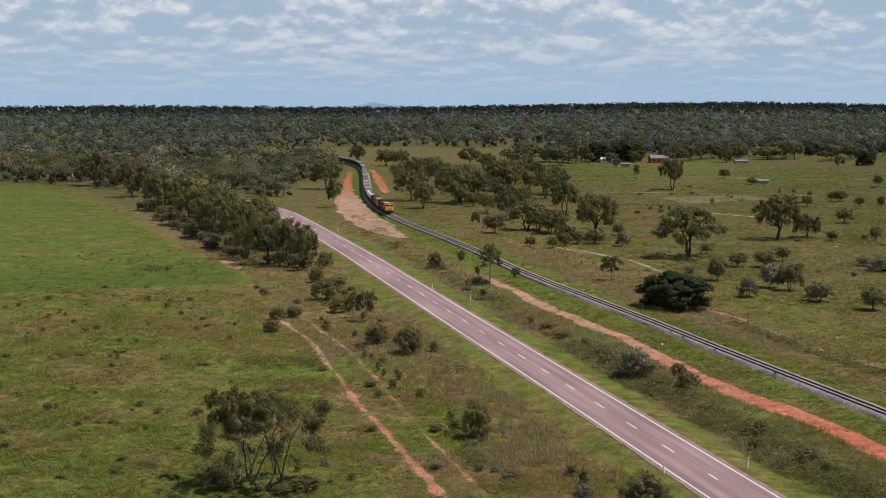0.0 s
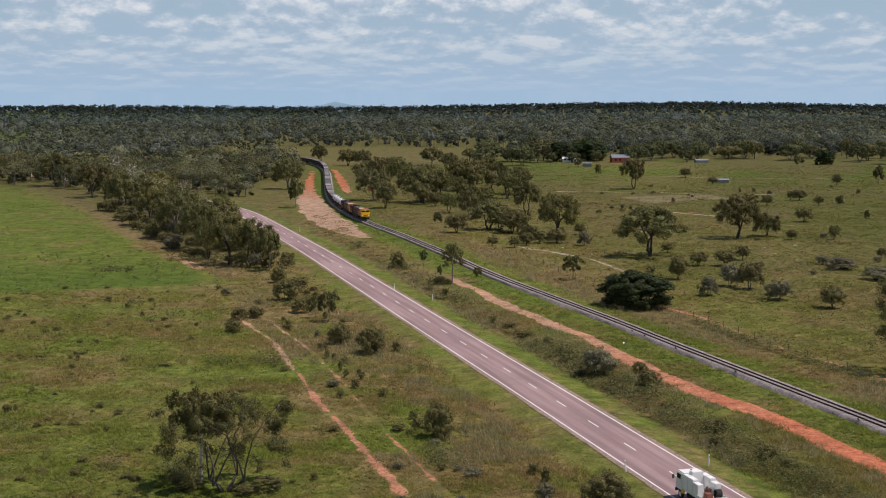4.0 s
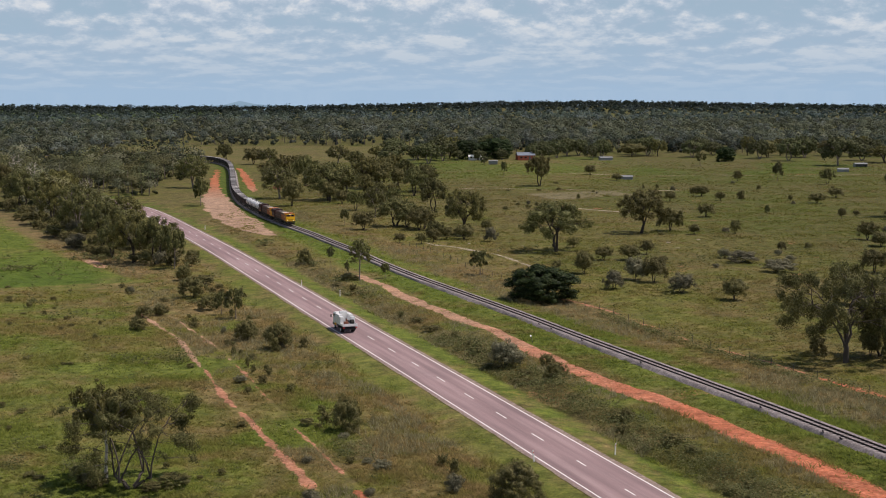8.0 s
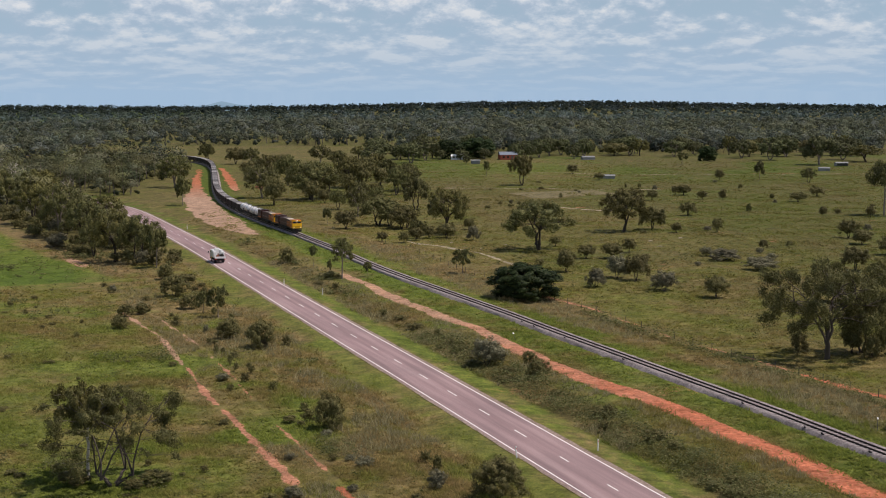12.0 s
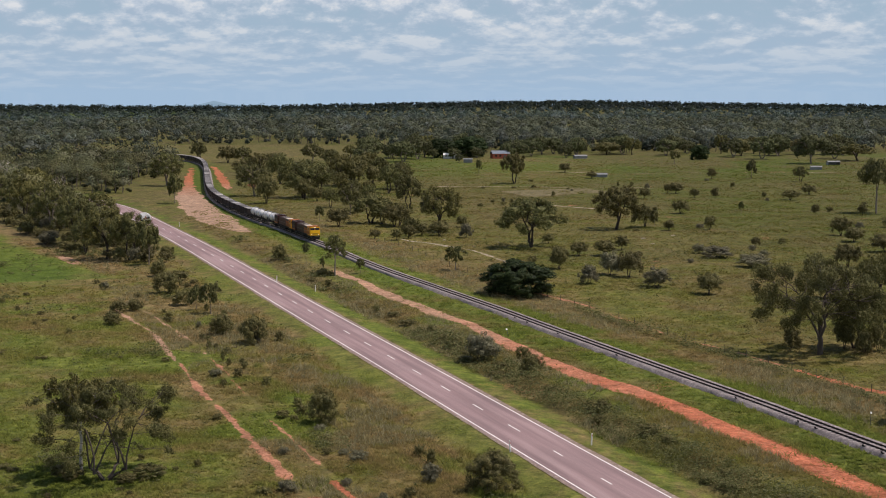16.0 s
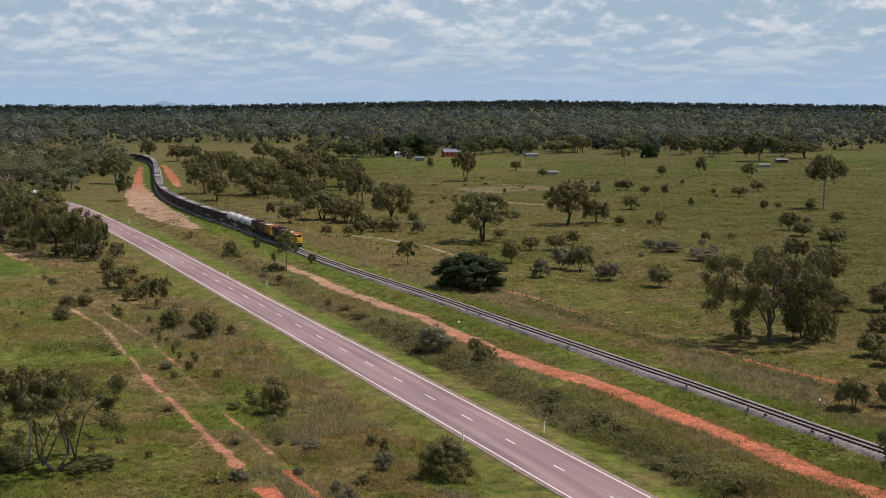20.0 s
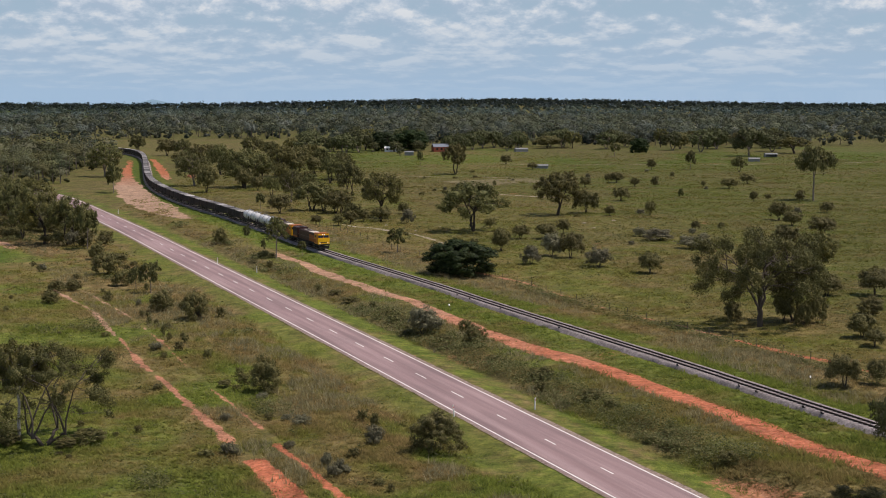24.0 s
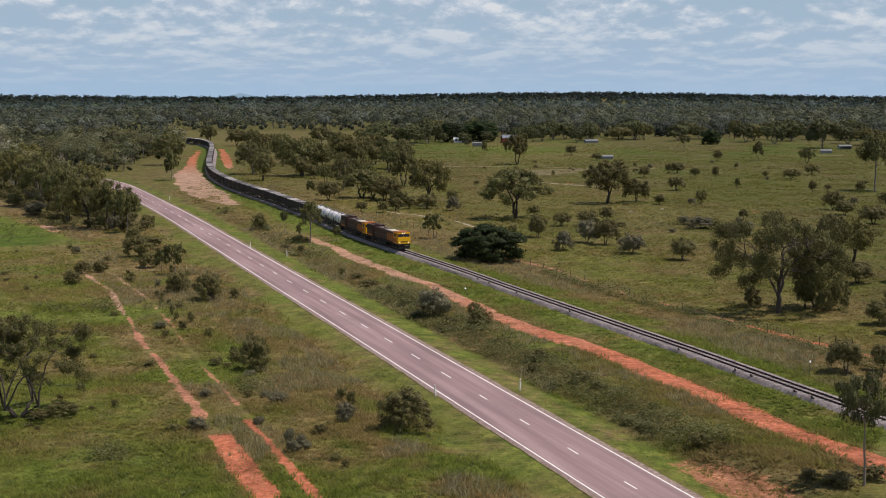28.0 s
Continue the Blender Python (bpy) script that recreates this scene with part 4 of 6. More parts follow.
def build_trees():
    gum = [tree_kind("gum_tree", "spreading eucalyptus with dark trunk and olive crown", "tree", s, M_BARK_GREY if s == 14 else M_BARK_DARK, M_GUM_YELLOW if s % 3 == 0 else M_GUM,
                     0.20, 22 + s % 5, 9500, 0.0150, 1 + s % 2, 1.10, 0.030, 0.72, 0.3, 0.4, 0.10, (0.10, 0.185), 0.36) for s in range(11, 16)]
    dusky = [tree_kind("gum_tree", "dark leafy eucalyptus at the paddock's edge", "tree", s, M_BARK_GREY, M_DARKGUM, 0.20, 20, 5000, 0.024, 2, 1.1, 0.03, 0.72, 0.3, 0.3, 0.10, (0.13, 0.20), 0.28) for s in (16, 17, 18)]
    wattle = [tree_kind("wattle_tree", "small round wattle tree with short dark trunk", "tree", s, M_BARK_DARK, M_WATTLE, 0.20, 20, 6800, 0.023, 2, 0.92, 0.028, 0.80, 0.45, 0.0, 0.07, (0.19, 0.26), 0.30) for s in range(21, 25)]
    grey = [tree_kind("grey_shrub", "grey-leaved rounded shrub in the paddock", "shrub", s, M_BARK_DARK, M_GREYLEAF, 0.12, 15, 3800, 0.028, 3, 0.9, 0.022, 0.85, 0.3, 0.0, 0.1, (0.19, 0.27), 0.20) for s in (31, 32)]
    slim = [tree_kind("slim_gum", "slim young eucalyptus with sparse crown", "tree", s, M_BARK_GREY, M_GUM, 0.30, 12, 2200, 0.036, 1, 1.0, 0.022, 0.5, 0.2, 0.1, 0.05, (0.13, 0.22), 0.36) for s in (41, 42, 43)]
    track_gum = tree_kind("slim_gum", "tall slim eucalyptus with bare grey trunk and open tufted crown", "tree", 53, M_BARK_GREY, M_GUM, 0.40, 18, 5600, 0.017, 1, 1.05, 0.030, 0.40, 0.2, 0.1, 0.07, (0.12, 0.20), 0.46)
    tall = [tree_kind("tall_gum", "tall gum with long bare trunk and high crown", "tree", s, M_BARK_GREY, M_GUM, 0.50, 13, 5000, 0.022, 1, 1.0, 0.020, 0.5, 0.3, 0.4, 0.04, (0.14, 0.22), 0.60) for s in (51,)]
    lone = tree_kind("sapling_gum", "thin sapling gum with forked bare stem and tufted crown", "tree", 52, M_BARK_GREY, M_DARKGUM, 0.40, 13, 4200, 0.016, 1, 1.0, 0.016, 0.38, 0.1, 0.3, 0.05, (0.10, 0.20), 0.52)
    shrub = [tree_kind("shrub", "dense dark wattle shrub on the grassy verge", "shrub", s, M_BARK_DARK, M_WATTLE, 0.10, 22, 12000, 0.016, 3, 0.98, 0.016, 0.88, 0.3, 0.0, 0.1, (0.14, 0.23), 0.13) for s in (61, 62, 63)]
    bush = [tree_kind("bush", "low olive bush in rough grass", "bush", s, M_BARK_DARK, M_WATTLE, 0.08, 14, 2400, 0.031, 3, 0.9, 0.016, 0.85, 0.2, 0.0, 0.1, (0.15, 0.26), 0.16) for s in (64, 65, 66)]
    fig = tree_kind("fig_tree", "dense dark green fig tree with crown to the ground", "tree", 71, M_BARK_DARK, M_FIG, 0.10, 44, 20000, 0.018, 2, 1.16, 0.03, 0.75, 0.6, 0.0, 0.08, (0.12, 0.19), 0.09)
    great = tree_kind("gum_tree", "large spreading eucalyptus with forked dark trunk beside the railway", "tree", 86, M_BARK_BROWN, M_GUM, 0.20, 40, 40000, 0.0064, 2, 1.18, 0.026, 0.95, 0.2, 0.9, 0.06, (0.058, 0.112), 0.30)
    near = tree_kind("gum_tree", "multi-stemmed open eucalyptus with twisted limbs in the grass", "tree", 91, M_BARK_BROWN, M_GUM, 0.12, 40, 28000, 0.0060, 4, 1.3, 0.025, 0.7, 0.1, 0.6, 0.15, (0.05, 0.105), 0.22)
    pale = tree_kind("white_gum", "white-trunked gum with thin olive crown", "tree", 92, M_BARK_PALE, M_GUM_YELLOW, 0.50, 20, 15000, 0.0125, 1, 1.1, 0.020, 0.6, 0.2, 0.5, 0.03, (0.09, 0.17), 0.58)
    dead = tree_kind("dead_gum", "pale bare dead tree in the woodland", "tree", 93, M_BARK_PALE, M_GUM, 0.3, 16, 30, 0.03, 1, 1.0, 0.03, 0.7, 0.3, 0.0, 0.08, (0.1, 0.2), 0.4)

    plant(gum, [(21.4, 306.9, 11.8, 15.5), (45.7, 348.8, 11.7, 12.0), (-42.7, 458.1, 13.8, 16.7), (-59.7, 463.8, 11.7, 11.4), (-34.6, 521.1, 13.0, 11.6), (-16.9, 369.3, 8.0, 12.0), (1.2, 348.1, 12.3, 10.5), (-13.4, 503.3, 10.9, 12.2),
                (-23.9, 395.5, 9.6, 6.7), (30.1, 525.9, 12.7, 9.6), (140.6, 535.4, 6.4, 6.2), (73.7, 229.6, 7.9, 7.7), (56.5, 185.7, 8.7, 6.4), (-99.3, 520.1, 13.3, 12.9), (-9.3, 365.6, 6.8, 7.4), (-58.7, 532.3, 12.3, 10.8), (-68.0, 552.5, 11.6, 11.3), (-40.0, 496.0, 10.4, 10.1)], "paddock eucalyptus trees")
    plant(wattle, [(24.2, 270.1, 5.1, 3.8), (25.7, 313.7, 2.6, 2.8), (30.3, 292.1, 3.4, 3.8), (36.0, 256.8, 5.4, 4.8), (35.8, 292.2, 3.7, 4.5), (40.7, 302.1, 3.5, 3.1), (46.9, 236.7, 4.2, 4.1), (69.8, 394.8, 4.3, 4.8), (58.0, 344.0, 2.9, 3.1), (68.0, 451.3, 3.8, 3.7),
                   (84.8, 454.3, 3.4, 3.3), (79.0, 472.0, 3.6, 2.7), (81.7, 472.0, 4.0, 5.0), (90.4, 448.8, 4.2, 2.2), (68.1, 344.2, 4.1, 2.8), (71.7, 310.3, 2.6, 2.2), (106.9, 451.9, 2.3, 1.7), (110.3, 555.3, 4.7, 4.1), (113.3, 443.7, 3.8, 5.5), (125.5, 466.6, 3.6, 5.0), (107.0, 391.1, 3.4, 2.3), (119.1, 387.1, 3.7, 2.9), (97.5, 333.5, 5.2, 5.0)], "round paddock trees")
    plant(wattle, [(96.4, 318.9, 3.8, 5.1), (116.9, 356.7, 3.1, 3.9), (96.8, 297.9, 4.6, 6.3), (48.5, 141.2, 3.8, 3.6), (52.6, 142.7, 3.1, 2.4), (56.1, 600.3, 4.5, 4.9), (63.4, 563.2, 3.3, 4.6), (53.2, 352.3, 6.6, 6.4), (55.0, 185.1, 4.2, 3.0),
                   (-14.1, 328.8, 2.5, 2.7), (-13.9, 369.3, 7.4, 7.5), (-3.1, 338.3, 3.5, 3.4), (-6.2, 332.0, 3.5, 3.5), (-8.9, 327.4, 3.0, 2.9), (1.2, 338.3, 4.2, 5.5), (81.3, 273.0, 5.3, 5.1), (65.4, 229.5, 4.9, 5.7), (7.0, 360.4, 3.3, 3.2)], "round paddock trees")
    plant(grey, [(33.0, 260.5, 4.9, 4.4), (27.7, 248.7, 3.9, 3.6), (39.3, 244.7, 3.9, 4.6), (-0.4, 120.2, 1.9, 1.9), (62.6, 272.8, 2.9, 6.7), (58.8, 289.1, 2.7, 7.1), (56.6, 297.3, 2.3, 2.7), (7.5, 332.2, 3.9, 3.4), (5.9, 177.9, 4.0, 4.4)], "grey shrubs")
    plant(slim, [(-14.1, 264.6, 3.2, 1.6), (-21.6, 267.0, 3.2, 1.0), (4.1, 270.9, 5.4, 3.9), (-30.5, 371.0, 5.0, 2.7), (-80.8, 435.4, 10.2, 5.0), (55.7, 352.4, 3.7, 1.7), (86.1, 390.8, 4.1, 1.6), (126.2, 555.6, 8.3, 4.1), (115.7, 673.6, 7.1, 5.5), (18.7, 585.2, 7.3, 2.8),
                 (-38.2, 221.9, 4.0, 2.2), (-35.2, 217.6, 5.4, 3.4), (-57.2, 278.6, 8.9, 4.2)], "slim gums")
    plant(shrub, [(-24.5, 187.8, 4.2, 3.9), (-30.0, 194.6, 3.3, 3.6), (-46.3, 240.0, 4.3, 4.8), (-41.5, 227.6, 2.9, 3.2), (-11.8, 144.0, 4.2, 3.5), (11.9, 168.9, 2.7, 2.8), (11.3, 177.4, 2.0, 1.9), (-52.1, 261.8, 3.4, 3.3), (-47.8, 221.0, 2.1, 2.6), (-49.9, 217.9, 2.3, 2.7), (-47.8, 204.8, 2.3, 2.9), (-31.9, 285.5, 3.6, 2.8),
                  (4.8, 117.3, 4.1, 4.6)], "verge shrubs")
    plant(gum, [(-62.8, 287.4, 10.7, 8.9), (-68.7, 291.8, 11.6, 9.0), (-81.7, 318.1, 12.9, 10.5), (-93.3, 340.2, 13.7, 10.6), (-107.6, 368.9, 12.4, 10.5), (-130.7, 416.4, 12.6, 12.0), (-158.8, 472.8, 12.6, 12.0), (-75.5, 301.7, 8.9, 7.0), (-95.1, 357.4, 10.6, 8.8), (-123.3, 427.6, 12.8, 12.1), (-192.0, 530.1, 14.1, 15.3),
                (-221.9, 571.4, 12.1, 14.6), (-249.7, 602.3, 11.7, 15.5), (-63.0, 302.8, 7.6, 5.8), (-82.7, 343.9, 10.8, 9.3)], "roadside tree line")
    plant([*dusky, gum[1]], [(181.7, 674.6, 15.9, 16.9), (169.1, 721.0, 12.3, 14.9), (159.0, 742.9, 11.0, 12.2), (109.4, 773.6, 9.7, 9.4), (99.9, 798.9, 10.0, 13.0), (78.4, 773.1, 9.7, 12.5), (52.6, 756.6, 11.0, 12.2), (-5.1, 755.6, 12.6, 12.2), (125.6, 757.8, 10.2, 12.4), (206.7, 721.6, 9.3, 15.1),
                (186.5, 758.8, 13.0, 12.6), (212.2, 701.0, 9.1, 17.7), (-15.2, 697.3, 11.6, 14.1), (-33.2, 671.2, 10.1, 13.6), (67.2, 789.7, 9.9, 12.8), (-121.7, 730.8, 9.3, 6.6)], "trees behind the paddock")
    g = rnd(77)
    extra = []
    while len(extra) < 34:
        x, y = -45 + 280 * g.random(), 690 + 110 * g.random()
        if y > 765 - 0.12 * abs(x - 90) or (x < 0 and y > 700):
            extra.append((x, y, 7 + 6 * g.random(), 8 + 7 * g.random()))
    plant([*dusky, gum[1], *dusky, wattle[0]], extra, "trees behind the paddock")
    plant(dusky, [(38.5, 738, 9, 9), (22.5, 738, 6, 7), (10, 733, 6, 8), (-1, 731, 6, 7), (47, 742, 8, 8), (70, 741, 8, 9), (12, 682, 5, 4)], "trees round the homestead")
    extra = []
    while len(extra) < 26:
        x, y = -62 + 82 * g.random(), 335 + 260 * g.random()
        if RAIL.off(x, y) > 14 and (x < 5 - 0.08 * (y - 335)) and not (y < 390 and x < -32):
            h = 5 + 6 * g.random()
            extra.append((x, y, h, h * (0.75 + 0.35 * g.random())))
    plant([gum[0], wattle[1], gum[2], wattle[2], gum[4]], extra, "trees along the railway")
    extra = []
    while len(extra) < 40:
        x, y = 12 + 125 * g.random(), 245 + 300 * g.random()
        if RAIL.off(x, y) > 22 and abs(x) < 0.34 * y:
            extra.append((x, y, 0.8 + 1.4 * g.random(), 1.0 + 1.5 * g.random()))
    plant([bush[0], grey[1], bush[2]], extra, "low paddock bushes")
    extra = []
    while len(extra) < 46:
        s = 250 + 190 * g.random()
        x, y, dx, dy = ROAD.at(s, -10 - 24 * g.random() ** 1.2)
        if x > np.interp(y, *FIELD) + 9:
            extra.append((float(x), float(y), 1.5 + 2.5 * g.random(), 2.0 + 2.5 * g.random()))
    while len(extra) < 120:
        y = 285 + 150 * g.random()
        x = float(np.interp(y, *FIELD)) + 5 + 20 * g.random()
        if ROAD.off(x, y) < -12:
            extra.append((x, y, 1.6 + 2.6 * g.random(), 2.4 + 2.6 * g.random()))
    plant([bush[1], wattle[3], bush[2], grey[0], shrub[2]], extra, "roadside undergrowth")
    plant([gum[0], wattle[1], gum[3]], [(-119.5, 711, 10, 9), (-101.5, 690, 9, 10), (-93, 683, 9, 9), (-87, 655, 5, 8), (-84, 612, 6, 8), (-80, 585, 5, 7), (-76, 560, 5, 6), (-72, 640, 8, 9), (-60, 690, 10, 11), (-48, 650, 9, 10), (-62, 600, 6, 8)], "trees at the railway bend")
    plant([wattle[0], shrub[1], wattle[2], shrub[0]], [(60.9, 171.0, 3.4, 3.7), (68.4, 188.9, 3.0, 4.0), (75.1, 205.9, 4.8, 5.4), (58.9, 182.8, 4.4, 2.8), (67.9, 206.5, 3.6, 4.6), (48.5, 187.0, 3.2, 2.6), (60.5, 165.4, 2.6, 3.0), (56.6, 181.6, 3.4, 2.2)], "bushes beside the great gum")
    extra = []
    while len(extra) < 26:
        x, y, dx, dy = TRACK_SECOND.at(14 + 135 * g.random(), 0.7 + 3.5 * g.random() ** 1.5)
        extra.append((float(x), float(y), 0.7 + 1.0 * g.random() ** 2, 0.6 + 0.8 * g.random()))
    while len(extra) < 56:
        x, y, dx, dy = ROAD.at(95 + 165 * g.random(), -11 - 19 * g.random())
        if min(abs(TRACK_LEFT.off(x, y)), abs(TRACK_SECOND.off(x, y))) > 1.3:
            extra.append((float(x), float(y), 0.7 + 1.0 * g.random() ** 2, 0.8 + 1.0 * g.random()))
    plant([bush[0], grey[0], bush[1], bush[2]], extra, "low bushes by the wheel tracks")
    extra = []
    while len(extra) < 26:
        x, y, dx, dy = ROAD.at(88 + 190 * g.random(), 8.4 + 3.4 * g.random())
        if y < 205 or g.random() < 0.15:
            extra.append((float(x), float(y), 0.7 + 0.9 * g.random() ** 2, 1.3 + 1.5 * g.random()))
    plant([bush[1], bush[2], bush[0]], extra, "bushes in the scrub belt")
    extra = []
    while len(extra) < 110:
        x, y = -100 + 85 * g.random(), 115 + 150 * g.random()
        if ROAD.off(x, y) < -33 and x > -0.46 * y and not (y > 255 and x < -60) and TRACK_LEFT.off(x, y) < -2:
            extra.append((x, y, 0.35 + 0.65 * g.random() ** 2, 0.5 + 0.9 * g.random()))
    plant([bush[2], bush[0]], extra, "low bushes in the rough pasture")
    plant([fig], [(14.1, 237.0, 6.6, 11.8), (135.4, 713.4, 8.4, 9.4), (19.2, 752.0, 11.9, 18.3), (4.1, 745.4, 11.1, 14.9)], "dark dense trees")
    plant(tall, [(125.6, 395.7, 16.3, 11.6)])
    plant([lone], [(39.1, 101.4, 9.0, 5.0)])
    plant([track_gum, lone], [(-18.8, 261.8, 8.2, 4.4), (-25.6, 277.0, 4.9, 1.9)], "slim gums")
    plant([bush[0], bush[2]], [(-21.2, 261.9, 1.5, 2.8), (-19.6, 262.6, 1.0, 1.8)], "bushes under the slim gum")
    plant([bush[0], bush[1]], [(37.3, 101.6, 1.1, 2.4), (40.2, 103.0, 1.2, 2.6), (35.6, 103.2, 0.8, 1.6)], "bushes under the sapling")
    put_tree(great, 50.8, 181.8, 14.0, 16.5, 0.6)
    put_tree(near, -29.2, 121.4, 10.0, 12.0, 1.0)
    plant([shrub[1], shrub[0]], [(-32.8, 121.8, 1.7, 3.0), (-25.6, 121.9, 1.5, 3.0), (-27.3, 120.4, 1.0, 2.0)], "shrubs at the foot of the near gum")
    put_tree(pale, -31.9, 123.2, 9.4, 6.5, 0.3)
    for x, y, h, w in ((-147, 480, 13, 10), (-124, 462, 9, 7), (-178, 560, 13, 9)):
        put_tree(dead, x, y, h, w, x)
    for kind in (*gum, *dusky, *wattle, *grey, *slim, *tall, lone, *shrub, *bush, fig, great, near, pale, dead):
        for o in (*kind.children_recursive, kind):
            bpy.data.objects.remove(o)


def build_woods():
    """Far woodland of many crowns with pale stems, in one mesh."""
    g = rnd(99)
    spots = []
    for lo, hi, gap in ((300, 620, 5.6), (620, 1000, 7.6), (1000, 1700, 11.0), (1700, 2900, 16.0)):
        n = int((hi - lo) * (hi + lo) * 0.86 / 2 / gap**2)
        r = np.sqrt(g.random(n) * (hi**2 - lo**2) + lo**2)
        w = radians(-29) + g.random(n) * radians(54)
        spots.append(np.c_[r * np.sin(w), r * np.cos(w), r])
    p = np.vstack(spots)
    x, y, r = p.T
    road, rail = ROAD.off(x, y), RAIL.off(x, y)
    field = (x < np.interp(y, *FIELD) + 17) & (y < 560)
    left = np.where(y < 425, road < -17, np.where(y < 600, (rail < -26) & ~((y < 470) & (x > -125)), rail < -14)) & ~field & (x < 0)
    left &= ~((np.abs(road) < 9) & (y < 480))
    patchy = value_noise(x, y, 60, 21) + 0.4 * value_noise(x, y, 20, 22)
    back = (y > 800 - 30 * value_noise(x, y, 40, 23)) & ((patchy > 0.42) | (y > 1100))
    glade = (x > -215) & (x < -30) & (y > 760) & (y < 930)
    keep = (left | back) & (np.abs(road) > 6.5) & ~glade & ~((y > 690) & (y < 800) & (x > -130))
    keep |= (x < -100) & (y > 560) & ~glade & (rail < -16)
    x, y, r = x[keep], y[keep], r[keep]
    z = height(x, y)
    low = g.random(len(x)) < np.where(r < 620, 0.50, np.where(r < 1100, 0.36, 0.20))  # undergrowth between the trees
    H = np.where(low, 1.8 + 2.2 * g.random(len(x)), 6.0 + 6.5 * g.random(len(x)) ** 1.3)
    W = np.where(low, H * (0.9 + 0.5 * g.random(len(x))), H * (0.65 + 0.55 * g.random(len(x))))
    floor = np.where(low, 0.18, 0.42)
    V, Q, n, tones = [], [], 0, []
    for lo, hi, count, size, lobes in ((0, 620, 420, 0.26, 7), (620, 1000, 140, 0.55, 6), (1000, 1700, 70, 0.85, 5), (1700, 9000, 32, 1.35, 4)):
        k = np.where((r >= lo) & (r < hi))[0]
        if not len(k):
            continue
        m = len(k)
        lw = g.random((m, lobes)) * 6.283
        lr = W[k][:, None] * (0.10 + 0.24 * g.random((m, lobes)))
        lz = H[k][:, None] * (floor[k][:, None] + (0.84 - floor[k][:, None]) * g.random((m, lobes)))
        C = np.stack([x[k][:, None] + lr * np.cos(lw), y[k][:, None] + lr * np.sin(lw), z[k][:, None] + lz], -1)
        R = W[k][:, None] * (0.20 + 0.12 * g.random((m, lobes)))
        which = g.integers(0, lobes, (m, count))
        c, rad = np.take_along_axis(C, which[..., None].repeat(3, 2), 1), np.take_along_axis(R, which, 1)
        way = g.normal(size=(m, count, 3))
        way /= np.linalg.norm(way, axis=2)[..., None]
        way[..., 2] = np.abs(way[..., 2]) * np.where(g.random((m, count)) < 0.25, -0.6, 1.0)  # crowns are open below
        pos = c + way * (rad * (0.60 + 0.45 * g.random((m, count))))[..., None] * (1, 1, 0.75)
        heart = np.stack([x[k], y[k], z[k] + H[k] * (0.30 + 0.35 * floor[k])], -1)[:, None]
        crown = pos - heart
        crown /= np.linalg.norm(crown, axis=2)[..., None] + 1e-6
        nn = 0.45 * way + crown + (0, 0, 0.25) + g.normal(0, 0.12, (m, count, 3))
        a = np.cross(nn, g.normal(size=(m, count, 3)))
        a /= np.linalg.norm(a, axis=2)[..., None]
        b = np.cross(nn, a)
        b /= np.linalg.norm(b, axis=2)[..., None]
        s = size * (0.6 + 0.8 * g.random((m, count, 1)))
        v = np.stack([pos - a * s - b * s * 0.55, pos + a * s, pos - a * s * 0.6 + b * s * 0.75], 2)
        turn = (np.cross(v[:, :, 1] - v[:, :, 0], v[:, :, 2] - v[:, :, 0]) * nn).sum(-1) < 0
        v[turn] = v[turn][:, ::-1]
        v = v.reshape(-1, 3)
        V.append(v)
        Q.append(np.arange(len(v)).reshape(-1, 3) + n)
        n += len(v)
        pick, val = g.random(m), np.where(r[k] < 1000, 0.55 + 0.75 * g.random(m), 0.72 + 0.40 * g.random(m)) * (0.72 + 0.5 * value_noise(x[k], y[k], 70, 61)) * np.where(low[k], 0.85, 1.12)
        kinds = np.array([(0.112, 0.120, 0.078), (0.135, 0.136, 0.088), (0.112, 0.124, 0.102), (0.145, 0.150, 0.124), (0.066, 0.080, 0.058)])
        # cloud shadow and blue haze painted into the far crowns' tone
        cloud_shade = 1 - 0.66 * smooth(r[k], 1700, 2300)
        haze_tint = np.where((r[k] < 700)[:, None], (1.12, 1.08, 0.84), np.where((r[k] < 1500)[:, None], (0.95, 1.0, 1.05), (0.84, 1.0, 1.22)))
        col = haze_tint * cloud_shade[:, None] * kinds[np.searchsorted([0.35, 0.6, 0.8, 0.9], np.clip(pick + 0.5 * (value_noise(x[k], y[k] / 2.0, 110, 62) - 0.5), 0, 1))] * val[:, None]
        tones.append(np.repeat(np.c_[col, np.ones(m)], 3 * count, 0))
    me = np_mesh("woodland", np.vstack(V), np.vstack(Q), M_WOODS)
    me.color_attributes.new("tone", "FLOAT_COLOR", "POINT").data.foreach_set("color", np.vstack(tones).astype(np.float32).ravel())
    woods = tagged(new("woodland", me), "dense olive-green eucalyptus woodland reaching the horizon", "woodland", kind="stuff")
    near = np.where((r < 1150) & ~low & (g.random(len(r)) < 0.6))[0]
    V, Q, n = [], [], 0
    for k in near:
        h, w = H[k], 0.10 + 0.012 * H[k]
        lx, ly = g.normal(0, 0.5, 2)
        for dx, dy in ((w, 0), (0, w)):
            V += [(x[k] - dx, y[k] - dy, z[k] - 0.2), (x[k] + dx, y[k] + dy, z[k] - 0.2), (x[k] + lx + dx / 2, y[k] + ly + dy / 2, z[k] + h * 0.7), (x[k] + lx - dx / 2, y[k] + ly - dy / 2, z[k] + h * 0.7)]
            Q.append((n, n + 1, n + 2, n + 3))
            n += 4
    part("stems", np_mesh("stems", np.array(V), np.array(Q), M_BARK_GREY), None, woods, "grey and pale tree stems")
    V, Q = [], []
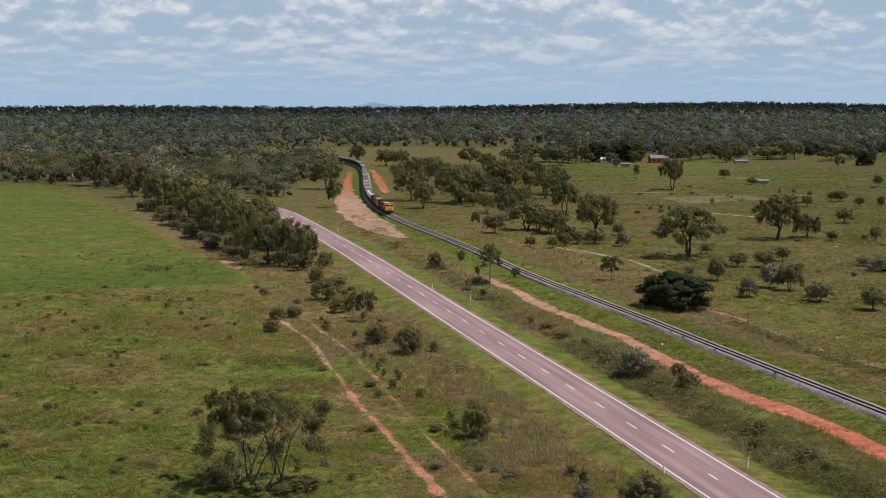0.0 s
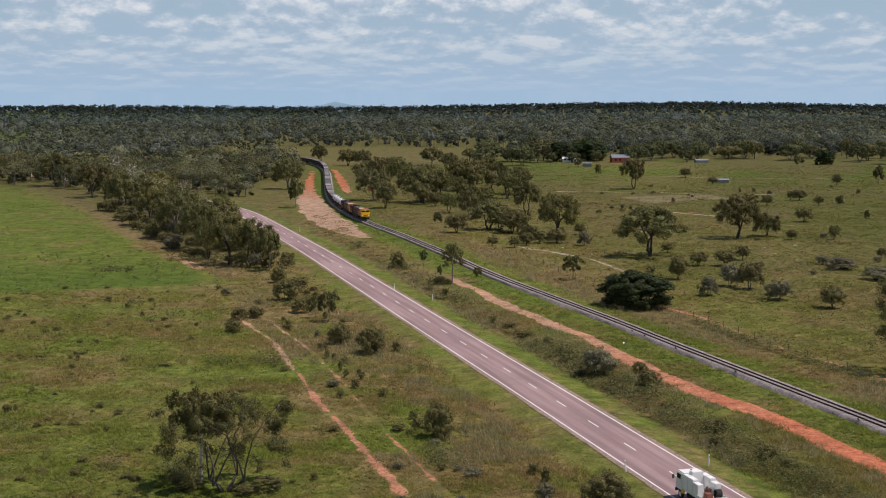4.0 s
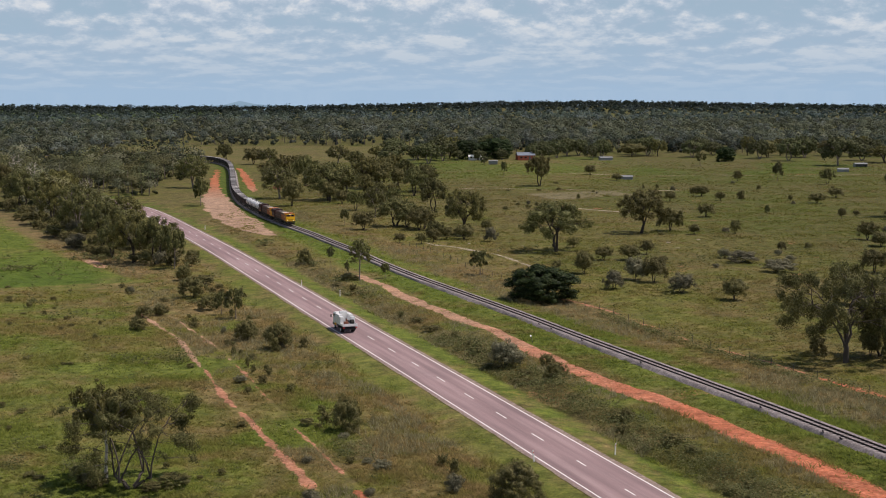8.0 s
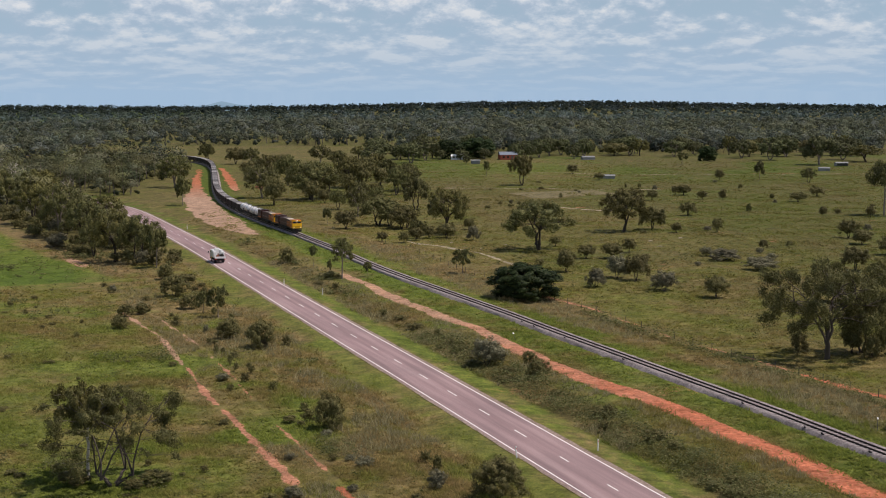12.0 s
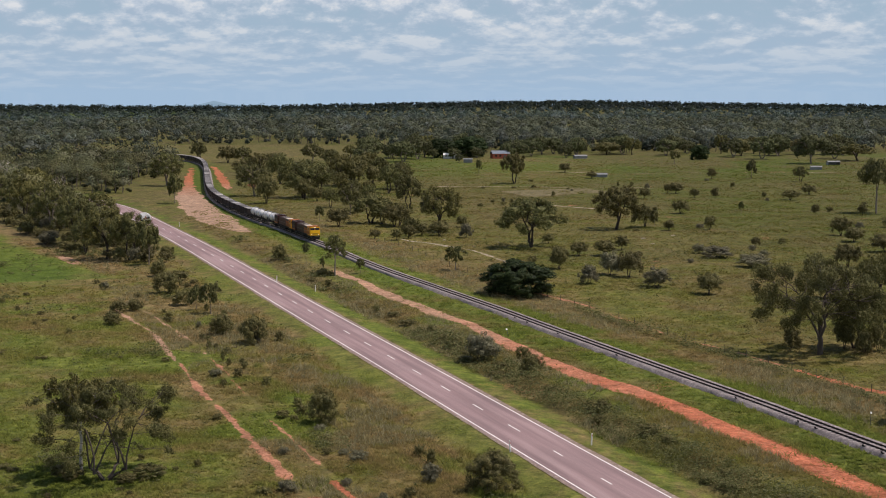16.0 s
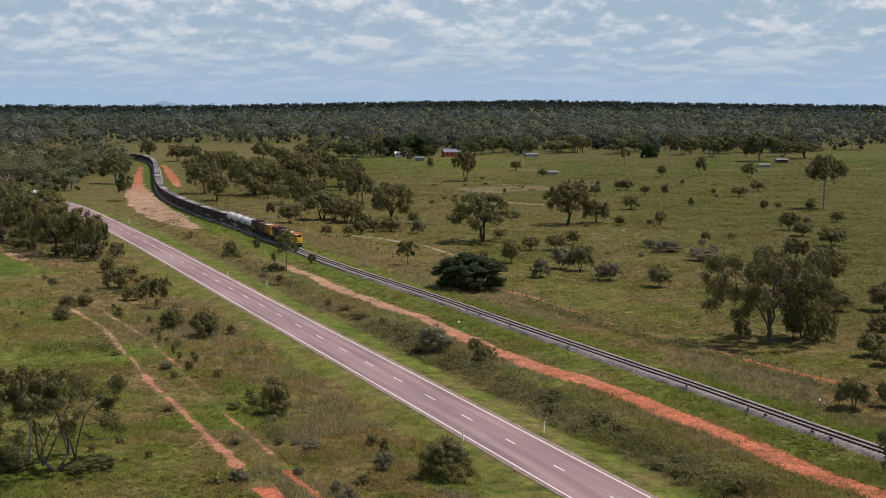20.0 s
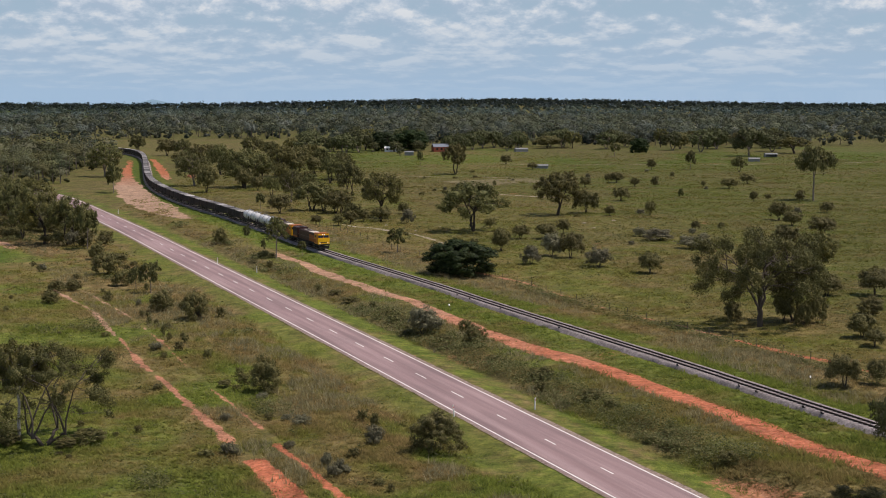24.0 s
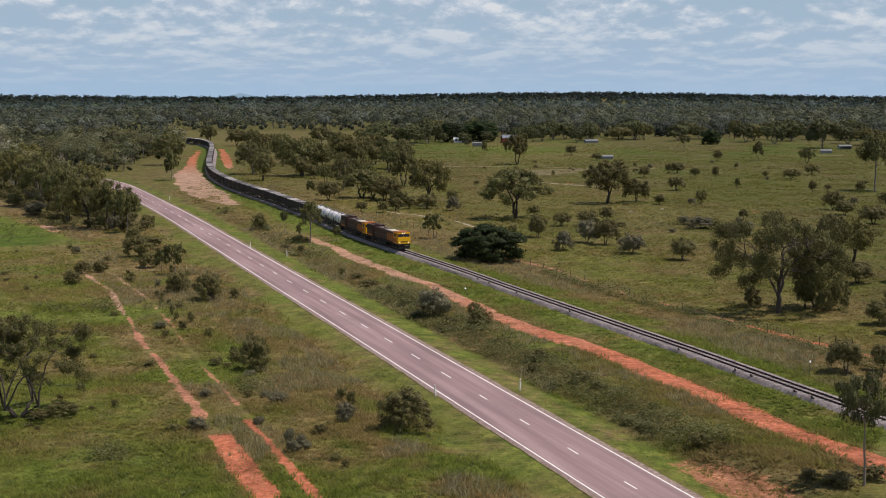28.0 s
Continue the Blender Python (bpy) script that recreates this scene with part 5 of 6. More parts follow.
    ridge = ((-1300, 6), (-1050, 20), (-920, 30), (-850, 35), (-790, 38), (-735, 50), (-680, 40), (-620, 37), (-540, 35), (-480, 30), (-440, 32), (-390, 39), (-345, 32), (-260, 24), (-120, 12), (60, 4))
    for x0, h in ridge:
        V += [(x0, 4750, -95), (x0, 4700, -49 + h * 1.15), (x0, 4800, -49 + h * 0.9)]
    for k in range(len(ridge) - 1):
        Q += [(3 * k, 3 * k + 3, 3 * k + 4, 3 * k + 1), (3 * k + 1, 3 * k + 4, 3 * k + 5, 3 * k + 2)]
    tagged(new("backdrop", np_mesh("backdrop", np.array(V), np.array(Q), M_HILL)), "distant range of low hills, blue with painted haze", "hills", kind="structure")


def build_grass():
    """Grass tufts, denser where the camera is near; tall weeds and low scrub."""
    def tufts(name, g, x, y, h, w, mat, label, blades=4, lean=1.0, slim=0.42):
        n = len(x)
        z = height(x, y)
        base = np.c_[x, y, z - 0.03]
        base = np.repeat(base[:, None], blades, 1) + g.normal(0, 1, (n, blades, 3)) * (w[:, None, None] * (0.45, 0.45, 0))
        ang = g.random((n, blades)) * 6.283
        out = np.stack([np.cos(ang), np.sin(ang), 0 * ang], -1)
        tip = base + out * (w[:, None, None] * lean * (0.4 + 0.8 * g.random((n, blades, 1)))) + np.stack([0 * ang, 0 * ang, h[:, None] * (0.55 + 0.6 * g.random((n, blades)))], -1)
        side = np.stack([-np.sin(ang), np.cos(ang), 0 * ang], -1) * (w[:, None, None] * slim)
        V = np.stack([base - side, base + side, tip], 2).reshape(-1, 3)
        me = np_mesh(name, V, np.arange(len(V)).reshape(-1, 3), mat)
        set_cover(me, np.repeat(x, 3 * blades), np.repeat(y, 3 * blades))
        return tagged(new(name, me), label, "grass", kind="stuff")

    def scatter(g, n, near, far):
        r = near * (far / near) ** g.random(n)
        w = radians(-26) + g.random(n) * radians(47)
        return r * np.sin(w), r * np.cos(w)

    def clear(x, y):
        ok = (np.abs(ROAD.off(x, y)) > 4.9) & (np.abs(RAIL.off(x, y)) > np.where(RAIL.off(x, y) < 0, 1.3, 1.5) + 0.6 * g.random(len(x)) ** 0.7)
        stray = g.random(len(x)) < 0.06
        ok &= (np.abs(TRACK_RED.off(x, y) - 0.25) > 1.45) | (y > 285) | stray
        for line, w in ((TRACK_LEFT, 0.45 + 0.65 * (y < 117)), (TRACK_SECOND, 0.25 + 0.25 * (y < 124))):
            ok &= (np.abs(line.off(x, y)) > w) | (y > 225) | stray
        return ok

    g = rnd(7)
    x, y = scatter(g, 185000, 90, 740)
    inside = (x < np.interp(y, *FIELD)) & (y > 250)
    ok = clear(x, y) & ((x > -70) | (y < 330) | inside) & (g.random(len(x)) > smooth(y, 600, 780))
    far = np.hypot(x, y) / 130
    size = (0.16 + 0.40 * (0.6 * value_noise(x, y, 7, 31) + 0.5 * value_noise(x, y, 2.2, 32)) ** 2 + 0.10 * g.random(len(x))) * np.maximum(1, far**0.4)
    size = size * np.where(np.abs(ROAD.off(x, y)) < 9, 0.45, 1.0) * np.where(inside, 0.6, 1.0)
    tufts("grass", g, x[ok], y[ok], size[ok] * 0.55, size[ok] * 0.62, M_GRASS, "olive, straw and green grass tufts", 5, 1.9, 0.36)
    # rank green grass in the near pasture and verges
    x, y = scatter(g, 62000, 92, 235)
    stand = value_noise(x, y, 6, 91) + 0.5 * value_noise(x, y, 1.8, 92)
    ok = clear(x, y) & (stand > 0.55) & (np.abs(ROAD.off(x, y)) > 7) & (RAIL.off(x, y) < 8)
    h = (0.14 + 0.34 * smooth(stand, 0.55, 1.1)) * (0.7 + 0.6 * g.random(len(x)))
    tufts("green_grass", g, x[ok], y[ok], h[ok], 0.75 * h[ok], M_GRASS, "knee-high rank green grass in clumps", 6, 1.5, 0.16)
    # tall straw-coloured grass along the tracks, the railway fence and the scrub
    x, y = scatter(g, 130000, 92, 420)
    road, rail, red = ROAD.off(x, y), RAIL.off(x, y), TRACK_RED.off(x, y)
    drift = value_noise(x, y, 14, 51) + 0.5 * value_noise(x, y, 4, 52)
    tall = (rail > 5) & (rail < 14.5) & (drift > 0.52 + 0.05 * np.abs(rail - 10))
    tall |= (np.abs(red) > 1.5) & (red > -4.5) & (red < -1.4) & (y < 285) & (drift > 0.60)
    tall |= (road < -8.5) & (road > -27) & (drift > 0.78) & (cover_at(x, y)[:, 0] < 0.6)
    tall |= (road > 7.2) & (red < -1.5) & (drift > 0.88 - 0.45 * smooth(y, 180, 210)) & (y < 290)
    tall &= clear(x, y) & (g.random(len(x)) < 0.75)
    h = (0.35 + 0.55 * g.random(len(x))) * (0.6 + 0.6 * value_noise(x, y, 5, 53))
    tufts("tall_grass", g, x[tall], y[tall], h[tall], 0.5 * h[tall], M_STRAW, "tall seeding straw-coloured grass beside the tracks", 8, 1.7, 0.10)
    # scrub belts: right of the road, left of it, and the fence line past the railway
    x, y = scatter(g, 80000, 92, 330)
    road, rail = ROAD.off(x, y), RAIL.off(x, y)
    thick = value_noise(x, y, 9, 41) + 0.4 * value_noise(x, y, 3, 42)
    belt = (road > 7.0 + 1.6 * value_noise(x, y, 6, 43)) & (road < 13.2) & (TRACK_RED.off(x, y) < -1.5) & (thick > 0.40 + 0.66 * smooth(y, 188, 212))
    belt &= ~((y < 112) & (road > 7))
    belt |= (road < -9) & (road > -30) & (thick > 1.12)
    belt |= (rail > 12.6) & (rail < 14.6) & (thick > 0.40) & (y < 240)
    belt |= (rail < -26) & (road < -30) & (thick > 1.14)
    belt |= (road < -8) & (g.random(len(x)) < 0.025)
    belt |= (rail > 14) & (g.random(len(x)) < 0.025)
    belt &= clear(x, y)
    x, y = x[belt], y[belt]
    far = np.maximum(1, np.hypot(x, y) / 150)
    n = 16
    c = np.c_[x, y, height(x, y) + 0.12]
    pos = np.repeat(c[:, None], n, 1) + g.normal(0, 1, (len(x), n, 3)) * (0.30, 0.30, 0.0) + np.stack([np.zeros((len(x), n))] * 2 + [1.0 * g.random((len(x), n)) * (0.30 + 1.9 * value_noise(x, y, 4, 44) ** 2)[:, None]], -1)
    a, b = g.normal(size=(2, len(x), n, 3))
    a /= np.linalg.norm(a, axis=2)[..., None]
    a[..., 2] *= 0.5
    b = np.cross(a, b)
    b[..., 2] *= 0.5
    b /= np.linalg.norm(b, axis=2)[..., None]
    s = 0.115 * far[:, None, None] * (0.6 + 0.8 * g.random((len(x), n, 1)))
    V = np.stack([pos - a * s - b * s * 0.4, pos + a * s, pos - a * s * 0.6 + b * s * 0.5], 2).reshape(-1, 3)
    tagged(new("scrub", np_mesh("scrub", V, np.arange(len(V)).reshape(-1, 3), M_SCRUB)), "knee-high brown and olive scrub and weeds", "scrub", kind="stuff")


build_trees()
build_woods()
build_grass()


# ---- train ----
def wheelset(parent, x, r=0.46):
    bm = bmesh.new()
    for y in (-0.56, 0.56):
        add_rod(bm, (x, y - 0.06, r), (x, y + 0.06, r), r, 18)
        add_rod(bm, (x, y - 0.06 * (1 if y > 0 else -1), r), (x, y - 0.10 * (1 if y > 0 else -1), r), r + 0.03, 18)
    add_rod(bm, (x, -0.7, r), (x, 0.7, r), 0.08, 8)
    return part("wheelset", bm, M_STEEL, parent, "steel wheelset")


def bogie(thing, x, axles, gap):
    bm = bmesh.new()
    reach = gap * (axles - 1) / 2 + 0.55
    for y in (-0.86, 0.86):
        add_box(bm, x, y, 0.62, reach * 2, 0.16, 0.24, 0.04)
        for k in range(axles):
            add_box(bm, x + (k - (axles - 1) / 2) * gap, y * 1.03, 0.46, 0.36, 0.18, 0.34, 0.04)
    add_box(bm, x, 0, 0.66, 0.7, 1.7, 0.22, 0.04)
    b = part("bogie", bm, M_BLACK, thing, "black bogie frame")
    for k in range(axles):
        wheelset(b, x + (k - (axles - 1) / 2) * gap)


def coupler(thing, x, way):
    bm = rod((x, 0, 0.86), (x + 0.45 * way, 0, 0.86), 0.09, 8)
    add_box(bm, x + 0.5 * way, 0, 0.86, 0.25, 0.3, 0.32, 0.05)
    part("coupler", bm, M_BLACK, thing)


def slim_down(thing, k):
    """Width and height by one factor, set to fit the camera's view; length stays."""
    for ob in thing.children_recursive:
        ob.data.transform(Matrix.Diagonal((1, k, k, 1)))


def locomotive(label):
    """Diesel locomotive; x is ahead, z 0 is the top of the rail."""
    loco = tagged(new("locomotive"), label, "locomotive", "locomotives of the freight train")
    L = 17.6
    part("underframe", add_box(box(0, 0, 1.16, L, 2.6, 0.26, bevel=0.05), 0, 0, 0.98, L * 0.8, 1.1, 0.3), M_BLACK, loco)
    bm = box(0, 0, 0.72, 4.6, 2.5, 0.78, bevel=0.2)
    part("fuel_tank", bm, M_BLACK, loco)
    for x in (-5.6, 5.6):
        bogie(loco, x, 3, 1.65)
    # cab: raked nose, front face, side windows
    bm = box(7.35, 0, 2.42, 2.4, 2.72, 2.3, bevel=0.10)
    for v in bm.verts:
        if v.co.x > 7.4 and v.co.z > 2.5:
            v.co.x -= 0.32 * (v.co.z - 2.5)
    cab = part("cab", bm, M_CAB, loco, "amber cab with dark windows")
    bm = box(8.60, 0, 1.98, 0.12, 2.66, 1.36, bevel=0.04)
    part("nose_panel", bm, M_YELLOW, cab, "bright yellow nose panel")
    bm = box(8.26, 0, 3.36, 0.34, 2.6, 0.26, bevel=0.05)
    part("visor", bm, M_YELLOW, cab, "yellow brow above the windscreen")
    for y in (-0.64, 0.64):
        part("windscreen", box(8.455, y, 2.93, 0.07, 1.05, 0.52, bevel=0.02, turn=Matrix.Rotation(-0.30, 4, "Y")), M_GLASS, cab, "dark windscreen pane")
        part("side_window", box(7.2, y * 2.14, 2.95, 0.9, 0.05, 0.55, bevel=0.01), M_GLASS, cab)
        part("headlight", rod((8.44, y * 0.3, 3.37), (8.46, y * 0.3, 3.37), 0.11, 12), M_LAMP, cab, "lit headlight")
        part("ditch_light", rod((8.66, y * 1.4, 1.55), (8.68, y * 1.4, 1.55), 0.1, 12), M_LAMP, cab, "lit ditch light")
    part("cab_roof", box(7.2, 0, 3.58, 2.2, 2.5, 0.14, bevel=0.05), M_ORANGE, cab)
    for y in (-1.375, 1.375):
        part("cab_side_band", box(6.95, y, 1.95, 1.5, 0.03, 0.7), M_ORANGE, cab, "orange side panel")
    part("nose_stripe", box(8.67, 0, 1.72, 0.03, 1.5, 0.16), M_MAROON, cab, "maroon band on the nose")
    # pilot and steps
    part("pilot", box(8.66, 0, 0.62, 0.14, 2.4, 0.62, bevel=0.04), M_BLACK, loco)
    part("pilot", box(-8.72, 0, 0.62, 0.12, 2.4, 0.6, bevel=0.04), M_BLACK, loco)
    for x in (8.3, -8.3):
        for y in (-1.24, 1.24):
            bm = bmesh.new()
            for k in range(3):
                add_box(bm, x, y, 0.42 + 0.28 * k, 0.5, 0.22, 0.04)
            add_rod(bm, (x - 0.27, y, 0.3), (x - 0.27, y, 2.1), 0.02, 6)
            part("steps", bm, M_BLACK, loco)
    # long hood with doors and intake grilles
    bm = box(0.55, 0, 2.30, 11.3, 2.05, 2.05, bevel=0.10)
    hood = part("hood", bm, M_MAROON, loco, "dark maroon engine hood")
    for k in range(11):
        for y in (-1.035, 1.035):
            part("hood_door", box(-4.5 + 1.0 * k, y, 2.15, 0.9, 0.04, 1.45, bevel=0.012), M_ORANGE if k > 6 else M_MAROON, hood)
    bm = box(-7.0, 0, 2.45, 3.4, 2.66, 2.35, bevel=0.10)
    rear = part("radiator", bm, M_MAROON, loco, "flared radiator housing")
    for y in (-1.345, 1.345):
        bm = bmesh.new()
        for k in range(9):
            add_box(bm, -7.0, y, 2.72 + 0.09 * k, 2.6, 0.04, 0.05)
        part("grille", bm, M_BLACK, rear)
        part("side_band", box(-7.0, y, 1.55, 3.2, 0.03, 0.3), M_ORANGE, rear, "orange side band")
    part("end_panel", box(-8.72, 0, 2.2, 0.06, 2.3, 1.5, bevel=0.02), M_ORANGE, rear, "orange end panel")
    bm = bmesh.new()
    for x in (-8.0, -7.0, -6.0):
        add_rod(bm, (x, 0, 3.6), (x, 0, 3.70), 0.46, 18)
    part("roof_fan", bm, M_BLACK, rear)
    part("roof_panel", box(3.6, 0, 3.36, 4.6, 1.7, 0.12, bevel=0.03), M_CREAM, hood, "cream equipment cover on the roof")
    bm = box(-1.4, 0, 3.38, 3.6, 1.6, 0.18, bevel=0.05)
    add_box(bm, -1.2, 0, 3.55, 1.0, 0.5, 0.3, 0.06)
    part("exhaust_cover", bm, M_ROOFGREY, hood)
    for y in (-1.26, 1.26):
        bm = bmesh.new()
        for k in range(9):
            x = -4.9 + 1.35 * k
            add_rod(bm, (x, y, 1.28), (x, y, 2.25), 0.015, 6)
        add_rod(bm, (-4.9, y, 2.25), (5.9, y, 2.25), 0.022, 6)
        part("handrail", bm, M_STEEL, loco)
    coupler(loco, 8.6, 1)
    coupler(loco, -8.6, -1)
    slim_down(loco, 0.88)
    return loco


WAGON = 13.4


def flat_frame(name, label, group):
    w = tagged(new(name), label, "wagon", group)
    bm = box(0, 0, 0.98, WAGON - 1.0, 0.7, 0.34, bevel=0.04)
    for y in (-1.12, 1.12):
        add_box(bm, 0, y, 1.05, WAGON - 1.0, 0.14, 0.24, 0.03)
    for k in range(9):
        add_box(bm, -5.6 + 1.4 * k, 0, 1.07, 0.18, 2.3, 0.16)
    part("underframe", bm, M_BLACK, w)
    for x in (-4.5, 4.5):
        bogie(w, x, 2, 1.7)
    coupler(w, 5.9, 1)
    coupler(w, -5.9, -1)
    return w


def box_wagon():
    """Flat wagon with two half-height ore containers under grey lids."""
    w = flat_frame("container_wagon", "flat wagon with two dark half-height containers under grey lids", "wagons of the freight train")
    for x in (-3.12, 3.12):
        bm = box(x, 0, 1.98, 5.6, 2.44, 1.58, bevel=0.03)
        c = part("container", bm, M_BOX, w, "dark steel half-height container")
        for y in (-1.235, 1.235):
            bm = bmesh.new()
            for k in range(12):
                add_box(bm, x - 2.45 + 0.445 * k, y, 1.98, 0.16, 0.06, 1.36)
            part("ribs", bm, M_BOX, c)
        for sx in (-2.75, 2.75):
            for y in (-1.18, 1.18):
                part("corner_post", box(x + sx, y, 2.03, 0.16, 0.16, 1.76), M_BLACK, c)
        bm = box(x, 0, 2.83, 5.4, 2.30, 0.10, bevel=0.03)
        for k in range(6):
            add_box(bm, x - 2.3 + 0.92 * k, 0, 2.895, 0.10, 2.3, 0.05)
        part("lid", bm, M_LID, c, "dusty grey steel lid")
    slim_down(w, 0.86)
    return w


def tank_wagon():
    """Flat wagon with two white tank containers."""
    w = flat_frame("tank_wagon", "flat wagon carrying two white cylindrical tank containers", "tank wagons of the freight train")
    for x in (-3.12, 3.12):
        bm = bmesh.new()
        V, Q = tube([(x + u, 0, 2.40) for u in (-2.42, -2.38, -2.26, -2.05, -1.75, 1.75, 2.05, 2.26, 2.38, 2.42)], [0.05, 0.45, 0.82, 1.06, 1.16, 1.16, 1.06, 0.82, 0.45, 0.05], 26)
        bm.from_mesh(np_mesh("barrel", V, Q, M_TANK))
        tank = part("tank", bm, M_TANK, w, "white enamelled tank barrel")
        bm = bmesh.new()
        for sx in (-2.95, 2.95):
            for y in (-1.15, 1.15):
                add_box(bm, x + sx, y, 1.75, 0.14, 0.14, 1.1)
            add_box(bm, x + sx, 0, 1.26, 0.14, 2.4, 0.14)
            for y in (-0.6, 0.6):
                add_box(bm, x + sx * 0.97, y, 1.5, 0.12, 0.14, 0.6)
        for y in (-1.15, 1.15):
            add_box(bm, x, y, 1.26, 5.9, 0.14, 0.14)
        part("frame", bm, M_BLACK, tank, "dark container frame")
        bm = rod((x, 0, 3.55), (x, 0, 3.70), 0.28, 14)
        add_box(bm, x, 0.55, 3.62, 4.6, 0.4, 0.04)
        part("manhole", bm, M_STEEL, tank)
        for sx in (-1.3, 1.3):
            bm = rod((x + sx - 0.09, 0, 2.40), (x + sx + 0.09, 0, 2.40), 1.185, 28)
            part("band", bm, M_ROOFGREY, tank, "grey band")
    slim_down(w, 0.86)
    return w


def service_truck():
    """White tray-back service truck; x is ahead, z 0 the road, origin at the rear bumper."""
    t = tagged(new("service_truck"), "white service truck with tool lockers and a cluttered open tray", "truck")
    bm = bmesh.new()
    for y in (-0.42, 0.42):
        add_box(bm, 3.0, y, 0.72, 5.7, 0.12, 0.22, 0.02)
    add_box(bm, 3.2, 0, 0.68, 1.5, 1.9, 0.46, 0.05)
    add_box(bm, 0.45, 0, 0.72, 0.7, 1.9, 0.4, 0.05)
    part("chassis", bm, M_BLACK, t)
    bm = box(5.35, 0, 1.62, 1.62, 2.08, 1.66, bevel=0.10)
    for v in bm.verts:
        if v.co.x > 5.5 and v.co.z > 1.7:
            v.co.x -= 0.28 * (v.co.z - 1.7)
        if v.co.z > 1.7:
            v.co.y *= 1 - 0.05 * (v.co.z - 1.7)
    cab = part("cab", bm, M_WHITE, t, "white forward-control cab")
    part("windscreen", box(6.05, 0, 2.03, 0.05, 1.75, 0.62, bevel=0.02, turn=Matrix.Rotation(-0.24, 4, "Y")), M_GLASS, cab)
    part("rear_window", box(4.52, 0, 2.05, 0.04, 1.2, 0.4, bevel=0.01), M_GLASS, cab)
    for y in (-1, 1):
        door = part("door", box(5.35, y * 1.035, 1.45, 0.95, 0.04, 1.2, bevel=0.02), M_WHITE, cab)
        part("side_window", box(5.4, y * 1.035, 2.0, 0.8, 0.05, 0.42, bevel=0.01), M_GLASS, door)
        bm = rod((5.95, y * 1.04, 1.95), (6.0, y * 1.34, 1.95), 0.02, 6)
        add_box(bm, 6.0, y * 1.32, 1.85, 0.08, 0.22, 0.42, 0.03)
        part("mirror", bm, M_GREYTRIM, cab, "black wing mirror")
        part("headlight", box(6.14, y * 0.78, 0.95, 0.06, 0.3, 0.2, bevel=0.02), M_GLASS, cab)
        part("tail_light", box(-0.02, y * 0.95, 0.86, 0.06, 0.28, 0.14, bevel=0.01), M_RED_LENS, t, "red tail light")
        part("mudguard", box(1.5, y * 0.86, 1.02, 1.25, 0.42, 0.05, bevel=0.02), M_GREYTRIM, t)
    part("bumper", box(6.18, 0, 0.62, 0.16, 2.04, 0.3, bevel=0.04), M_GREYTRIM, t)
    bm = box(2.2, 0, 1.08, 4.4, 2.24, 0.10, bevel=0.02)
    tray = part("tray", bm, M_WHITE, t, "white steel tray")
    part("tailboard", box(0.03, 0, 1.24, 0.06, 2.24, 0.36, bevel=0.015), M_WHITE, tray)
    for y in (-1.09, 1.09):
        part("sideboard", box(0.8, y, 1.22, 1.55, 0.05, 0.30, bevel=0.015), M_WHITE, tray)
    # lockers along both sides
    for y, x0, n in ((0.82, 4.15, 3), (-0.82, 4.15, 3)):
        for k in range(n):
            lk = part("locker", box(x0 - 1.02 * k - 0.2, y, 1.78 - 0.10 * (k == 2), 0.98, 0.56, 1.32 - 0.2 * (k == 2), bevel=0.03), M_WHITE, t, "white steel tool locker")
            part("locker_door", box(x0 - 1.02 * k - 0.2, y * 1.365, 1.76, 0.84, 0.03, 1.0, bevel=0.01), M_WHITE, lk)
    part("cross_locker", box(4.05, 0, 1.95, 0.7, 1.05, 1.6, bevel=0.04), M_WHITE, t, "tall white locker behind the cab")
    part("hose_reel", add_rod(rod((0.75, -0.75, 1.55), (0.75, -0.25, 1.55), 0.40, 20), (0.75, -0.85, 1.55), (0.75, -0.15, 1.55), 0.14, 12), M_TYRE, t, "black hose reel")
    bm = box(0.9, 0.35, 1.38, 0.7, 0.6, 0.5, bevel=0.04)
    add_rod(bm, (1.5, 0.1, 1.2), (1.6, 0.15, 2.0), 0.10, 10)
    add_rod(bm, (1.2, 0.2, 1.2), (1.25, 0.2, 1.9), 0.12, 10)
    part("compressor", bm, M_RUST, t, "rust-red pump and pipes")
    part("jerrycan", box(2.2, -0.2, 1.40, 0.35, 0.5, 0.5, bevel=0.05), M_GREYTRIM, t)
    part("fuel_cap", box(4.6, 1.0, 0.80, 0.5, 0.16, 0.36, bevel=0.04), M_YELLOW, t, "yellow box behind the cab")
    part("beacon", rod((5.1, 0, 2.44), (5.1, 0, 2.60), 0.09, 12), M_ORANGE, cab, "orange roof beacon")
    wheels = []
    for x, offs in ((1.5, (-0.93, -0.66, 0.66, 0.93)), (5.2, (-0.88, 0.88))):
        for y in offs:
            hub = new("wheel")
            hub.parent = t
            hub.matrix_basis = Matrix.Translation((x, y, 0.42))
            bm = rod((0, -0.11, 0), (0, 0.11, 0), 0.42, 22)
            bmesh.ops.bevel(bm, geom=[e for e in bm.edges if abs(e.verts[0].co.y - e.verts[1].co.y) < 0.01 and len(e.link_faces) == 2], offset=0.04, segments=2, affect="EDGES")
            part("tyre", bm, M_TYRE, hub)
            bm = rod((0, -0.115, 0), (0, 0.115, 0), 0.22, 14)
            for k in range(6):
                w = k * math.pi / 3
                add_rod(bm, (0.13 * math.cos(w), -0.13, 0.13 * math.sin(w)), (0.13 * math.cos(w), 0.13, 0.13 * math.sin(w)), 0.025, 6)
            part("rim", bm, M_WHITE, hub, "white steel rim")
            wheels.append(hub)
    return t, wheels


TRAIN = []  # vehicle and its middle's distance behind the train's front


